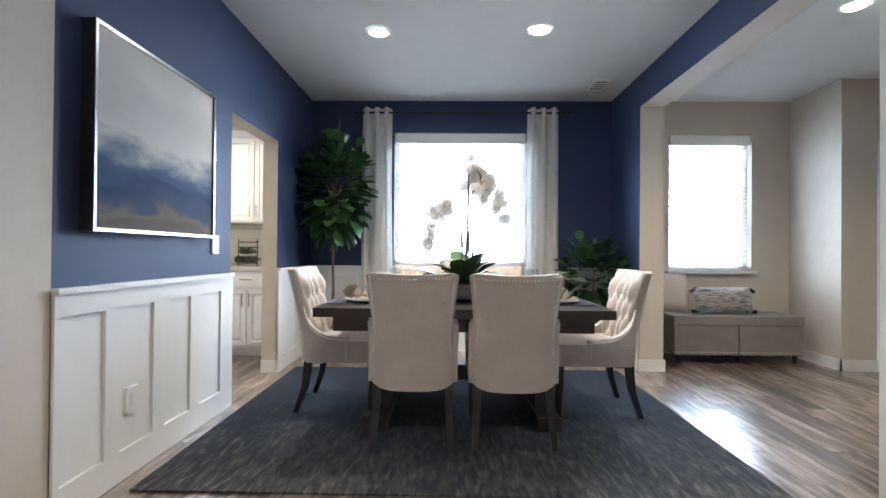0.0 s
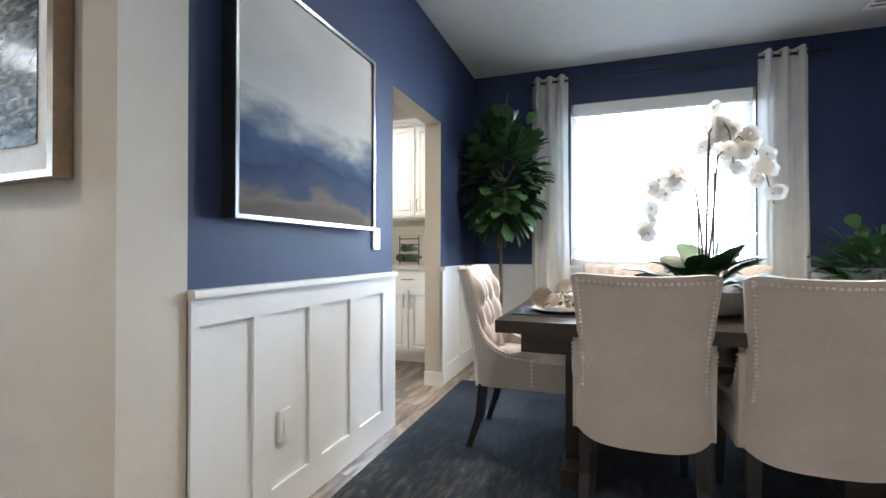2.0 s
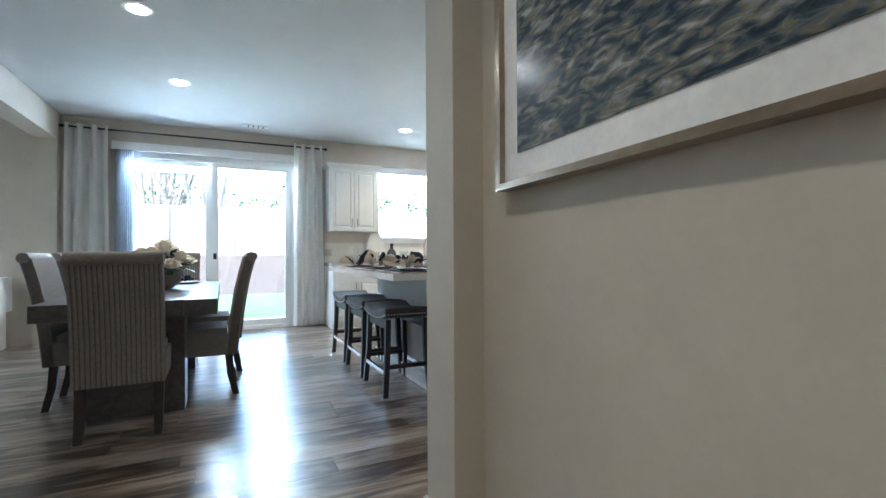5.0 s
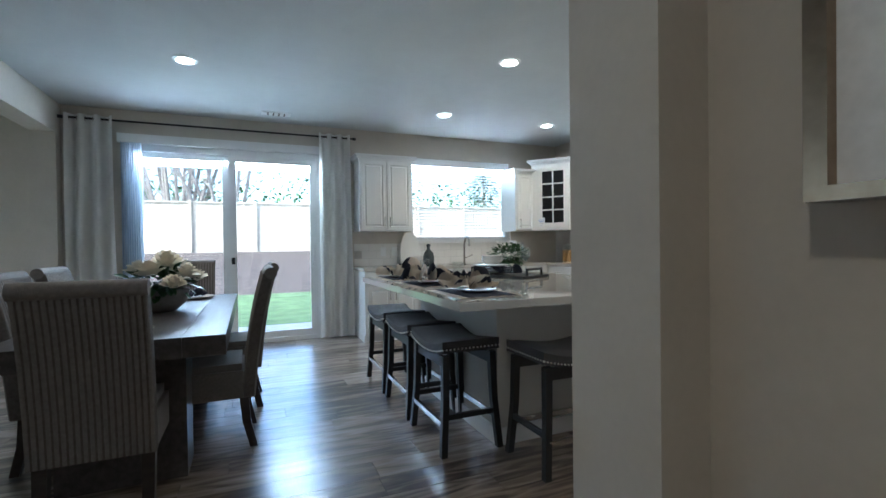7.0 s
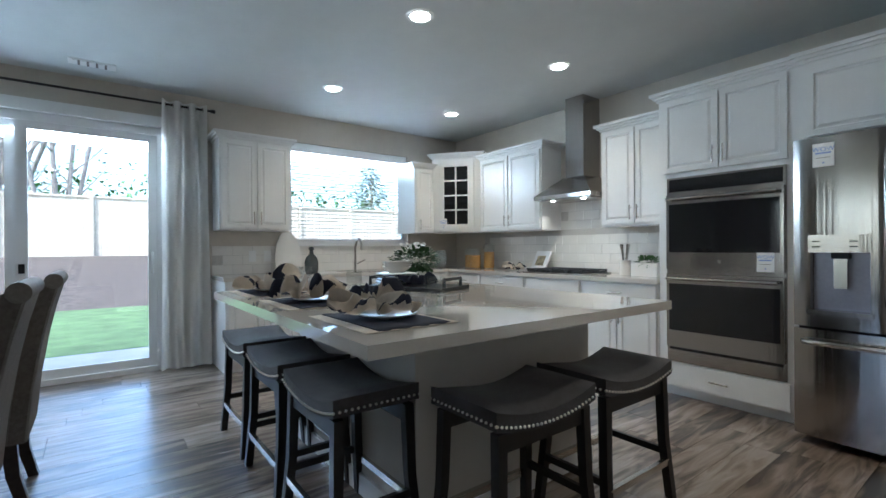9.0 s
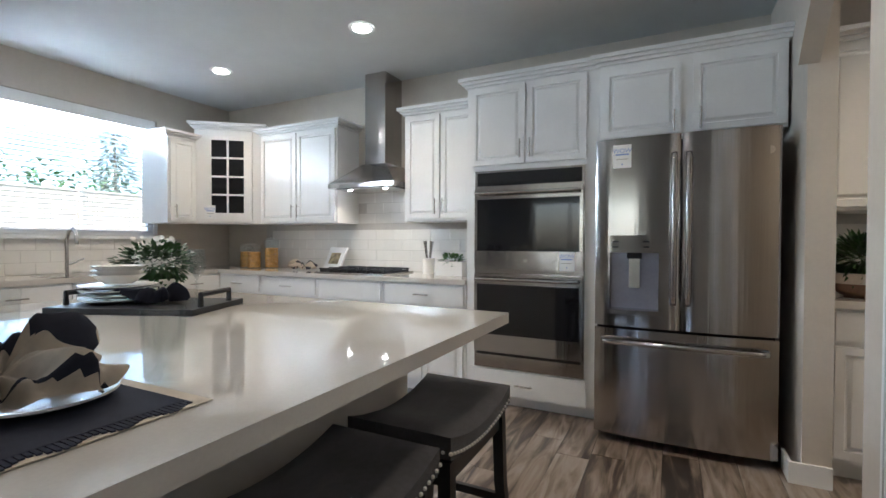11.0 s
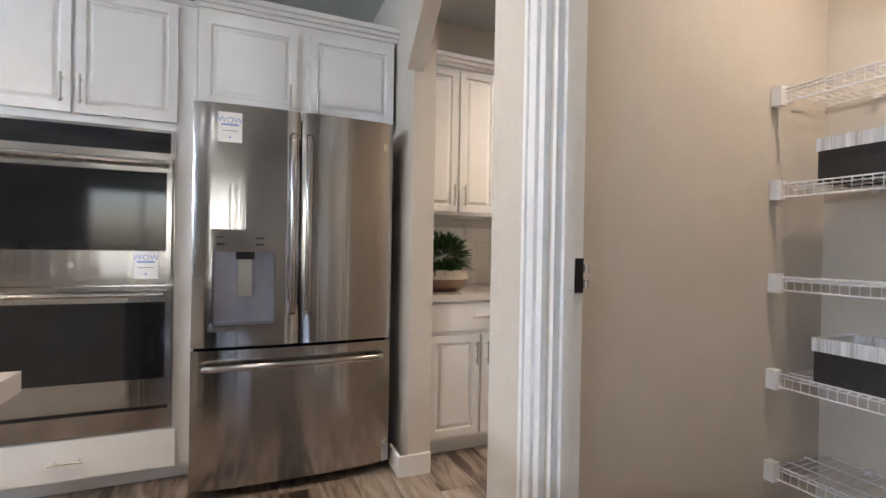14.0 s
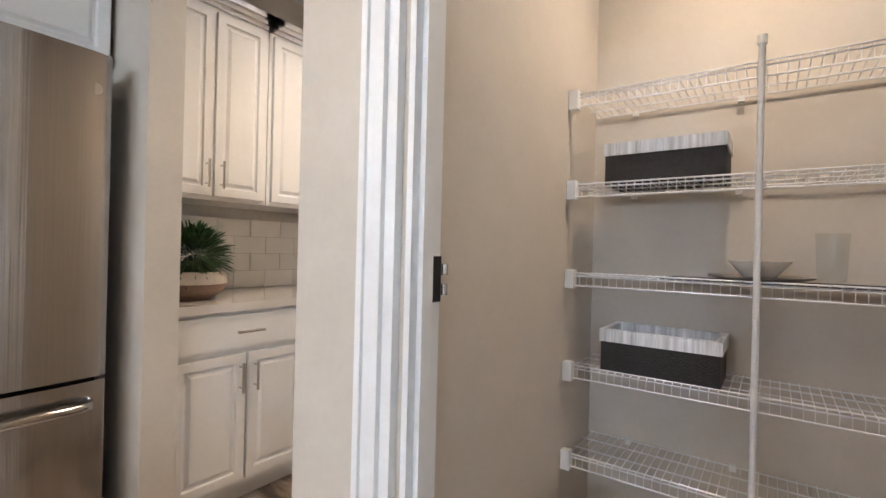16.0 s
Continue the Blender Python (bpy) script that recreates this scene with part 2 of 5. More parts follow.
def wall(name, along, a0, a1, b0, b1, holes, m_low=BEIGE, m_high=BEIGE):
    """A wall along 'x' or 'y' from a0 to a1, between b0 and b1, with holes (a0, a1, z0, z1) and a paint for each side."""
    bm = bmesh.new()
    aa = sorted({a0, a1, *(h[0] for h in holes), *(h[1] for h in holes)})
    zz = sorted({0.0, CEIL, *(h[2] for h in holes), *(h[3] for h in holes)})
    for p, q in zip(aa, aa[1:]):
        for r, s in zip(zz, zz[1:]):
            if not any(h[0] <= (p + q) / 2 <= h[1] and h[2] <= (r + s) / 2 <= h[3] for h in holes):
                box(bm, *((p, q, b0, b1) if along == "x" else (b0, b1, p, q)), r, s)
    bmesh.ops.remove_doubles(bm, verts=bm.verts[:], dist=1e-4)
    seen = {}
    for f in bm.faces:
        seen.setdefault(f.calc_center_median().to_tuple(3), []).append(f)
    bmesh.ops.delete(bm, geom=[f for fs in seen.values() if len(fs) > 1 for f in fs], context="FACES")
    bmesh.ops.recalc_face_normals(bm, faces=bm.faces[:])
    n = 1 if along == "x" else 0
    for f in bm.faces:
        f.material_index = 1 if f.normal[n] < -0.5 else 2 if f.normal[n] > 0.5 else 0
    return structure(name, bm, [BEIGE, m_low, m_high])


structure("ceiling", bx(-6.1, 7.9, -4.2, 6.1, CEIL, CEIL + 0.2), CEILM)
structure("subfloor", bx(-6.05, 7.85, -4.2, 6.03, -0.2, -0.012), SUBFLOOR)
wall("wall_west", "y", -4.2, 6.03, -6.05, -5.9, [(0.1, 2.2, 0.0, 2.37), (3.43, 5.03, 1.24, 2.41)])
wall("wall_north_kitchen", "x", -5.9, -0.48, 5.88, 6.03, [])
wall("wall_north_passage", "x", -0.48, 0.96, 5.66, 5.8, [])
wall("wall_dining_west", "y", 1.985, 5.66, 0.96, 1.09, [(3.63, 4.48, 0.0, 2.04)], BEIGE, BLUE)
wall("wall_north_dining", "x", 1.09, 4.36, 5.46, 5.6, [(2.0, 3.44, 0.92, 2.38)], BLUE)
wall("wall_dining_east", "y", 1.985, 5.6, 4.36, 4.58, [(2.2, 4.70, 0.0, 2.43)], BLUE)
wall("wall_dining_south", "x", 1.09, 4.36, 1.985, 2.2, [(1.09, 4.22, 0.0, 2.43)], BEIGE, BLUE)
wall("wall_north_foyer", "x", 4.58, 6.27, 5.46, 5.6, [(4.98, 5.87, 0.9, 2.37)])
wall("wall_foyer_east", "y", 4.8, 5.6, 6.27, 6.4, [])
wall("wall_foyer_closet", "x", 6.4, 7.7, 4.8, 4.92, [(6.68, 7.44, 0.0, 2.06)])
wall("wall_east", "y", -0.8, 4.92, 7.7, 7.85, [])
wall("wall_south", "x", -1.6, 7.7, -0.8, -0.66, [])
wall("wall_living_south", "x", -5.9, -1.6, -4.2, -4.05, [(-4.6, -2.6, 0.9, 2.3)])
wall("wall_living_east", "y", -4.05, -0.66, -1.6, -1.46, [])
wall("beam_living", "x", -5.9, -1.6, -0.71, -0.49, [(-5.76, -1.6, 0.0, 2.41)])
wall("wall_pantry_west", "y", 1.98, 4.94, -0.64, -0.55, [(2.98, 3.70, 0.0, 2.05), (4.02, 4.94, 0.0, 2.42)])
wall("wall_fridge_side", "y", 4.94, 5.88, -0.60, -0.48, [])
wall("wall_pantry_north", "x", -0.55, 0.76, 3.76, 3.86, [])
wall("wall_pantry_east", "y", 2.2, 3.76, 0.63, 0.76, [])
wall("wall_passage_jog", "x", 0.76, 0.96, 3.5, 3.6, [])
structure("wall_hall_end", bx(-0.55, -0.41, 1.98, 2.2, 0, CEIL), BEIGE)
structure("wall_hall", prism([(-0.41, 2.10), (1.09, 1.986), (0.96, 2.2), (-0.41, 2.2)], 0, CEIL), BEIGE)
for y0, y1 in ((4.94, 4.6), (4.02, 4.36)):
    bm = bmesh.new()
    vs = [[bm.verts.new((x, y, z)) for y, z in ((y0, 2.07), (y0, 2.425), (y1, 2.425))] for x in (-0.638, -0.552)]
    bm.faces.new(vs[0])
    bm.faces.new(vs[1])
    for k in range(3):
        bm.faces.new((vs[0][k], vs[0][(k + 1) % 3], vs[1][(k + 1) % 3], vs[1][k]))
    structure("trim_arch_corner", bm, BEIGE)


def trim(name, x0, x1, y0, y1, z0, z1, bevel=0.005):
    return structure(name, bx(x0, x1, y0, y1, z0, z1), WHITE, bevel)


for x0, x1, y0, y1 in ((0.96, 1.104, 4.466, 4.48), (4.346, 4.594, 4.686, 4.70), (4.58, 4.594, 4.70, 5.46), (4.594, 6.27, 5.446, 5.46), (6.256, 6.27, 4.786, 5.446), (6.256, 6.6, 4.786, 4.80), (-0.654, -0.64, 3.80, 4.02), (-0.654, -0.48, 4.926, 4.94), (-0.654, -0.64, 4.94, 5.1),
                       (-0.654, -0.64, 1.966, 2.9), (-0.654, -0.396, 1.966, 1.98), (-0.41, -0.396, 1.98, 2.09), (-5.9, -5.886, 2.25, 2.6), (-5.9, -5.886, -0.49, 0.1), (-5.9, -5.746, -0.49, -0.476), (-0.55, 0.62, 3.746, 3.76), (0.616, 0.63, 2.2, 3.746)):
    trim("baseboard", x0, x1, y0, y1, -0.005, 0.105)
structure("baseboard", prism([(-0.396, 2.085), (1.104, 1.971), (1.104, 1.985), (-0.396, 2.099)], -0.005, 0.105), WHITE)
WA = 0.895


def wainscot(axis, a0, a1, c, sgn, n):
    """Board and batten along 'y' on the wall x = c, or along 'x' on y = c; sgn: the way it faces; n: the bays, or where the battens begin."""
    def b(name, p, q, d, z0, z1, bev=0.003):
        lo, hi = sorted((c, c + sgn * d))
        trim(name, *((lo, hi, p, q) if axis == "y" else (p, q, lo, hi)), z0, z1, bev)
    b("trim_panel", a0, a1, 0.008, 0.0, WA, 0)
    b("trim_cap", a0, a1, 0.035, WA, WA + 0.025, 0.006)
    b("trim_rail", a0, a1, 0.02, WA - 0.09, WA)
    b("trim_base", a0, a1, 0.02, 0.0, 0.14)
    for p in n if isinstance(n, tuple) else [a0 + (a1 - a0 - 0.09) * k / n for k in range(n + 1)]:
        b("trim_batten", max(a0, p), min(a1, p + 0.095), 0.02, 0.14, WA - 0.09)


wainscot("y", 2.2, 3.63, 1.09, 1, (2.135, 2.463, 2.789, 3.118, 3.47, 3.56))
wainscot("y", 4.48, 5.46, 1.09, 1, 2)
wainscot("x", 1.125, 4.32, 5.46, -1, 8)
wainscot("y", 4.70, 5.45, 4.36, -1, 2)


def window(name, along, a0, a1, z0, z1, c, out, mull=1):
    w = tagged(new(name), kind="structure")
    def b(nm, p, q, d0, d1, r, s, m=WHITE, bev=0.004):
        lo, hi = sorted((c + out * d0, c + out * d1))
        return part(nm, bx(*((p, q, lo, hi) if along == "x" else (lo, hi, p, q)), r, s), m, w, bevel=bev)
    for p, q, r, s in ((a0, a1, z0, z0 + 0.05), (a0, a1, z1 - 0.05, z1), (a0, a0 + 0.05, z0, z1), (a1 - 0.05, a1, z0, z1)):
        b("window_frame", p, q, 0.08, 0.135, r, s)
    for k in range(1, mull + 1):
        m_ = a0 + (a1 - a0) * k / (mull + 1)
        b("window_stile", m_ - 0.03, m_ + 0.03, 0.085, 0.13, z0, z1)
    b("pane", a0 + 0.05, a1 - 0.05, 0.105, 0.109, z0 + 0.05, z1 - 0.05, GLASSM, 0).visible_shadow = False
    b("window_sill", a0 - 0.03, a1 + 0.03, -0.045, 0.08, z0 - 0.03, z0)


window("window_1", "x", 2.0, 3.44, 0.92, 2.38, 5.46, 1, 0)
window("window_2", "x", 4.98, 5.87, 0.9, 2.37, 5.46, 1, 0)
window("window_3", "y", 3.43, 5.03, 1.24, 2.41, -5.9, -1, 0)
# the living room's south window is unseen, added to let daylight in
window("window_4", "x", -4.6, -2.6, 0.9, 2.3, -4.05, -1)


def blind(along, a0, a1, z0, z1, c, tilt):
    t = thing("window_blind", "white horizontal slat blind lowered in the window", "blind")
    def flat(w, r, s):
        return bx(*((a0, a1, c - w, c + w) if along == "x" else (c - w, c + w, a0, a1)), r, s)
    part("head_rail", flat(0.038, z1 - 0.1, z1), WHITE, t)
    part("bottom_rail", flat(0.02, z0 + 0.003, z0 + 0.025), WHITE, t)
    d, h = 0.022 * math.cos(radians(tilt)), 0.022 * math.sin(radians(tilt))
    s = bmesh.new()
    ends = [[s.verts.new((a, c + u, v) if along == "x" else (c + u, a, v)) for u, v in ((-d, -h - 0.001), (d, h - 0.001), (d, h + 0.001), (-d, -h + 0.001))] for a in (a0 + 0.01, a1 - 0.01)]
    for k in range(4):
        s.faces.new((ends[0][k], ends[0][(k + 1) % 4], ends[1][(k + 1) % 4], ends[1][k]))
    me, z = mesh_of("slat", s, WHITE), z1 - 0.1
    while z > z0 + 0.04:
        ob = new("slat", me)
        ob.parent, ob.location = t, (0, 0, z)
        z -= 0.042


blind("x", 2.02, 3.42, 0.925, 2.375, 5.5, 20)
blind("x", 5.0, 5.85, 0.905, 2.365, 5.5, 20)
blind("y", 3.45, 5.01, 1.245, 2.405, -5.94, 3)
sd = tagged(new("door_1"), kind="structure")
for nm, y0, y1, x0, x1, z0, z1 in (("door_frame", 0.1, 0.16, -6.02, -5.92, 0, 2.37), ("door_frame", 2.14, 2.2, -6.02, -5.92, 0, 2.37), ("door_frame", 0.16, 2.14, -6.02, -5.92, 2.29, 2.37), ("door_sill", 0.16, 2.14, -6.03, -5.905, 0, 0.05),
                                   ("stile", 0.16, 0.23, -6.0, -5.97, 0.05, 2.29), ("stile", 1.05, 1.13, -6.0, -5.97, 0.05, 2.29), ("stile", 1.12, 1.2, -5.965, -5.93, 0.05, 2.29), ("stile", 2.07, 2.14, -5.965, -5.93, 0.05, 2.29),
                                   ("rail", 0.23, 1.05, -6.0, -5.97, 0.05, 0.13), ("rail", 1.2, 2.07, -5.965, -5.93, 0.05, 0.13), ("rail", 0.23, 1.05, -6.0, -5.97, 2.22, 2.29), ("rail", 1.2, 2.07, -5.965, -5.93, 2.22, 2.29)):
    part(nm, bx(x0, x1, y0, y1, z0, z1), WHITE, sd, bevel=0.004)
for y0, y1, x in ((0.23, 1.05, -5.985), (1.2, 2.07, -5.948)):
    part("pane", bx(x - 0.003, x + 0.003, y0, y1, 0.13, 2.22), GLASSM, sd).visible_shadow = False
part("handle", tube(bmesh.new(), [(-5.93, 2.1, 0.95), (-5.9, 2.1, 0.97), (-5.9, 2.1, 1.13), (-5.93, 2.1, 1.15)], 0.01), WHITE, sd, smooth=True)
part("lock", bx(-5.93, -5.915, 1.14, 1.18, 0.98, 1.06), DARKM, sd)


def downlight(x, y, watts=18):
    t = thing("recessed_downlight", "lit round recessed ceiling downlight with a white trim", "ceiling light", pose(x, y, CEIL), "recessed downlights")
    part("trim_ring", lathe([(0.095, -0.001), (0.095, -0.006), (0.066, -0.008)], 28), WHITE, t, smooth=True)
    part("lens", lathe([(0.064, -0.0085), (0.062, -0.0125)], 28), LAMP, t, "glowing frosted lens")
    beam = bpy.data.lights.new("beam", "SPOT")
    beam.energy, beam.spot_size, beam.spot_blend, beam.shadow_soft_size, beam.color = watts, radians(130), 0.9, 0.06, (1.0, 0.76, 0.5)
    lo = new("beam", beam)
    lo.parent, lo.location = t, (0, 0, -0.03)


# lights at (0.2, 1.0), (2.6, 0.6), (-1.55, 3.9) are unseen, added for brightness
for x, y, watts in ((2.07, 3.88, 10), (3.27, 3.85, 10), (5.28, 3.52, 10), (-4.12, 0.88, 4), (-2.7, 0.74, 4), (-3.2, 3.4, 7), (-4.84, 3.5, 6), (-3.19, 4.83, 8), (-4.83, 4.95, 7), (0.2, 1.0, 4), (2.6, 0.6, 10), (-1.55, 3.9, 6), (0.2, 3.2, 5.5), (0.25, 4.6, 9)):
    downlight(x, y, watts)
# daylight standing in the north windows
for x, w in ((2.72, 1.4), (5.42, 0.85)):
    day = bpy.data.lights.new("window_daylight", "AREA")
    day.shape, day.size, day.size_y, day.energy, day.color = "RECTANGLE", w, 1.42, 3.9 * w, (0.86, 0.94, 1.0)
    new("window_daylight", day).matrix_world = look((x, 5.63, 1.64), (x, 0, 1.64))
# added strip lamps in the heads of the west openings, boosting the daylight
for y, w, z, watts in ((1.15, 1.9, 2.2, 10), (4.23, 1.5, 2.3, 10)):
    day = bpy.data.lights.new("window_daylight", "AREA")
    day.shape, day.size, day.size_y, day.energy, day.color = "RECTANGLE", w, 0.14, watts, (0.82, 0.92, 1.0)
    new("window_daylight", day).matrix_world = look((-6.0, y, z), (-4.5, y, z - 1.5))
for x, y, lx, ly in ((4.06, 4.96, 0.16, 0.32), (-5.48, 1.65, 0.14, 0.32)):
    t = thing("ceiling_vent", "white stamped metal ceiling air register", "vent", pose(x, y, CEIL))
    part("frame", bx(-lx / 2, lx / 2, -ly / 2, ly / 2, -0.007, -0.001), WHITE, t, bevel=0.002)
    for k in range(9):
        u = (k - 4) * (ly - 0.05) / 9
        part("slat", bx(-lx / 2 + 0.02, lx / 2 - 0.02, u - 0.008, u + 0.008, -0.014, -0.0072), GREYF if k % 2 else WHITE, t)


# ---- cabinets: front faces -y, x from 0 to w, y from 0 (front) to depth ----
def panel(w, h):
    """A raised-panel front."""
    bm = bx(0, w, -0.02, -0.001, 0, h)
    bm.normal_update()
    f = next(f for f in bm.faces if f.calc_center_median().y < -0.019)
    if min(w, h) > 0.2:
        for thick, depth in ((0.055, 0.0), (0.008, -0.01), (0.012, 0.0), (0.02, 0.009)):
            bmesh.ops.inset_region(bm, faces=[f], thickness=thick, depth=depth)
    return bm


def pull(parent, x, z, vertical=True, L=0.13):
    a = Vector((0, 0, L / 2)) if vertical else Vector((L / 2, 0, 0))
    c, bm = Vector((x, -0.052, z)), bmesh.new()
    tube(bm, [c - a, c + a], 0.006)
    for s in (-0.7, 0.7):
        tube(bm, [c + s * a, c + s * a + Vector((0, 0.033, 0))], 0.004, 6)
    part("handle", bm, CHROME, parent, "brushed nickel bar handle", smooth=True)


def cabinet(name, label, at, w, z0, z1, depth, doors=(), drawers=(), crown=False, toe=False, group=""):
    """doors: (x0, x1, z0, z1, x of the handle, z of the handle); drawers: (x0, x1, z0, z1, handle or not)."""
    t = thing(name, label, "cabinet", at, group)
    part("body", bx(0, w, 0, depth, z0 + (0.09 if toe else 0), z1), CABW, t, bevel=0.002)
    if toe:
        part("toe_kick", bx(0.0, w, 0.06, depth, z0, z0 + 0.09), CABW, t)
    for a, b, r, s, hx, hz in doors:
        d = part("door", panel(b - a, s - r), CABW, t, "raised-panel white door", at=pose(a, 0, r))
        pull(d, hx - a, hz - r)
    for a, b, r, s, hd in drawers:
        d = part("drawer", panel(b - a, s - r), CABW, t, at=pose(a, 0, r))
        if hd:
            pull(d, (b - a) / 2, (s - r) / 2, False)
    if crown:
        for k, (o, r, s) in enumerate(((0.015, 0, 0.02), (0.035, 0.02, 0.04), (0.055, 0.04, 0.065))):
            part("crown_moulding", bx(-o, w + o, -o, depth, z1 + r, z1 + s), CABW, t, bevel=0.004)
    return t


def two(a, b, z0, z1, hz):
    m = (a + b) / 2
    return [(a + 0.02, m - 0.008, z0, z1, m - 0.035, hz), (m + 0.008, b - 0.02, z0, z1, m + 0.035, hz)]


UP, BASE = "white raised-panel wall cabinet with a crown moulding above the counter", "white raised-panel base cabinet under the pale quartz counter"
def upper(x0, x1, y, depth, rz=0, z1=2.28):
    w = x1 - x0
    return cabinet("wall_cabinet", UP, pose(x0, y, 0, rz=rz) if rz == 0 else pose(y, x0, 0, rz=rz), w, 1.37, z1, depth, two(0, w, 1.39, z1 - 0.02, 1.49), crown=True, group="kitchen wall cabinets")


def lower(x0, x1, y, depth, rz=0, hd=True):
    w = x1 - x0
    return cabinet("base_cabinet", BASE, pose(x0, y, 0, rz=rz) if rz == 0 else pose(y, x0, 0, rz=rz), w, 0, 0.87, depth, two(0, w, 0.12, 0.68, 0.58), [(0.02, w - 0.02, 0.71, 0.855, hd)], toe=True, group="kitchen base cabinets")


upper(-3.26, -2.56, 5.55, 0.33)
upper(-5.0, -4.0, 5.55, 0.33)
upper(2.63, 3.33, -5.57, 0.33, 90)
upper(-0.47, 0.1, 5.31, 0.35)
upper(0.105, 0.955, 5.31, 0.35)
cabinet("wall_cabinet", UP, pose(-5.5, 4.88, 0, rz=90), 0.3, 1.37, 2.2, 0.4, [(0.02, 0.28, 1.39, 2.18, 0.06, 1.48)], crown=True)
for a, b in ((-5.28, -4.7), (-4.695, -4.0), (-3.995, -3.3), (-3.295, -2.56)):
    lower(a, b, 5.28, 0.6, hd=a != -3.995)
for a, b in ((2.62, 3.3), (3.305, 4.0), (4.005, 4.7), (4.705, 5.28)):
    lower(a, b, -5.29, 0.61, 90)
lower(-0.47, 0.19, 5.06, 0.6)
lower(0.195, 0.955, 5.06, 0.6)
# diagonal corner cabinet with a mullioned glass door
cc = cabinet("corner_cabinet", "white corner wall cabinet with a glass mullion door", pose(-5.5, 5.16, 0, rz=math.degrees(math.atan2(0.39, 0.5))), 0.634, 1.37, 2.33, 0.3, crown=True)
for a, b, r, s in ((0.08, 0.16, 1.39, 2.31), (0.47, 0.55, 1.39, 2.31), (0.16, 0.47, 1.39, 1.48), (0.16, 0.47, 2.22, 2.31), (0.306, 0.324, 1.48, 2.22), (0.16, 0.47, 1.655, 1.673), (0.16, 0.47, 1.84, 1.858), (0.16, 0.47, 2.03, 2.048)):
    part("door_rail", bx(a, b, -0.022, -0.002, r, s), CABW, cc, bevel=0.002)
part("door_glass", bx(0.16, 0.47, -0.008, -0.004, 1.48, 2.22), BLACKG, cc, "dark reflecting glass")
# oven tower and the cabinet over the fridge
tw = cabinet("oven_cabinet", "tall white cabinet housing a built-in double oven", pose(-2.555, 5.28, 0), 0.94, 0, 2.33, 0.6, two(0.02, 0.88, 1.75, 2.31, 1.85), [(0.03, 0.87, 0.09, 0.27, True)], crown=True, toe=True)
cabinet("fridge_cabinet", "white two-door wall cabinet above the refrigerator", pose(-1.61, 5.26, 0), 0.995, 1.84, 2.33, 0.62, [(0.02, 0.47, 1.86, 2.29, 0.43, 1.93), (0.53, 0.985, 1.86, 2.29, 0.57, 1.93)], crown=True)
ov = thing("double_oven", "stainless steel double wall oven with black glass doors", "oven", pose(-2.485, 5.28, 0))
part("body", bx(0, 0.785, -0.015, -0.002, 0.28, 1.71), STEEL, ov, bevel=0.002)
part("control_panel", bx(0.02, 0.765, -0.022, -0.015, 1.6, 1.695), BLACKG, ov, "black glass control panel")
for z0, z1 in ((1.0, 1.575), (0.4, 0.965)):
    d = part("oven_door", bx(0.008, 0.777, -0.045, -0.016, z0, z1), STEEL, ov, bevel=0.004)
    part("door_window", bx(0.03, 0.755, -0.049, -0.0455, z0 + 0.13, z1 - 0.075), BLACKG, d, "black glass window")
    bm = tube(bmesh.new(), [(0.03, -0.095, z1 - 0.035), (0.755, -0.095, z1 - 0.035)], 0.012, 12)
    for x in (0.06, 0.725):
        tube(bm, [(x, -0.095, z1 - 0.035), (x, -0.045, z1 - 0.035)], 0.009)
    part("handle", bm, STEEL, d, smooth=True)
part("vent_slot", bx(0.02, 0.765, -0.02, -0.016, 0.375, 0.398), BLACKW, ov)
part("badge", lathe([(0, 0), (0.014, 0), (0.014, 0.003), (0, 0.003)], 16), CHROME, ov, at=pose(0.39, -0.046, 1.065, 90))
# refrigerator
def fridge_door(x0, x1, z0, z1, hole=None):
    """A bowed steel front from x0 to x1; hole (x0, x1, z0, z1) is sunk into it."""
    bm = bmesh.new()
    xs = sorted({*(x0 + (x1 - x0) * k / 12 for k in range(13)), *(hole[:2] if hole else ())})
    zs = sorted({z0, z1, *(hole[2:] if hole else ())})
    bow = lambda x: -0.02 * (1 - ((x - 0.46) / 0.46) ** 2) + 0.012 * (abs(2 * (x - x0) / (x1 - x0) - 1) ** 10)
    inside = lambda x, z: hole and hole[0] < x < hole[1] and hole[2] < z < hole[3]
    front = {(x, z): bm.verts.new((x, bow(x), z)) for x in xs for z in zs}
    deep = {k: bm.verts.new((k[0], 0.065, k[1])) for k in front if hole and hole[0] <= k[0] <= hole[1] and hole[2] <= k[1] <= hole[3]}
    for a, b in zip(xs, xs[1:]):
        for r, q in zip(zs, zs[1:]):
            v = deep if inside((a + b) / 2, (r + q) / 2) else front
            bm.faces.new((v[a, r], v[b, r], v[b, q], v[a, q]))
    if hole:
        hx = [x for x in xs if hole[0] <= x <= hole[1]]
        for a, b in zip(hx, hx[1:]):
            for z in hole[2:]:
                bm.faces.new((front[a, z], front[b, z], deep[b, z], deep[a, z]))
        for x in hole[:2]:
            bm.faces.new((front[x, hole[2]], front[x, hole[3]], deep[x, hole[3]], deep[x, hole[2]]))
    back = {(x, z): bm.verts.new((x, 0.088, z)) for x in (x0, x1) for z in (z0, z1)}
    bm.faces.new([back[x0, z0], back[x1, z0], back[x1, z1], back[x0, z1]])
    for z in (z0, z1):
        bm.faces.new([front[x, z] for x in xs] + [back[x1, z], back[x0, z]])
    for x in (x0, x1):
        bm.faces.new([front[x, z] for z in zs] + [back[x, z1], back[x, z0]])
    return bm


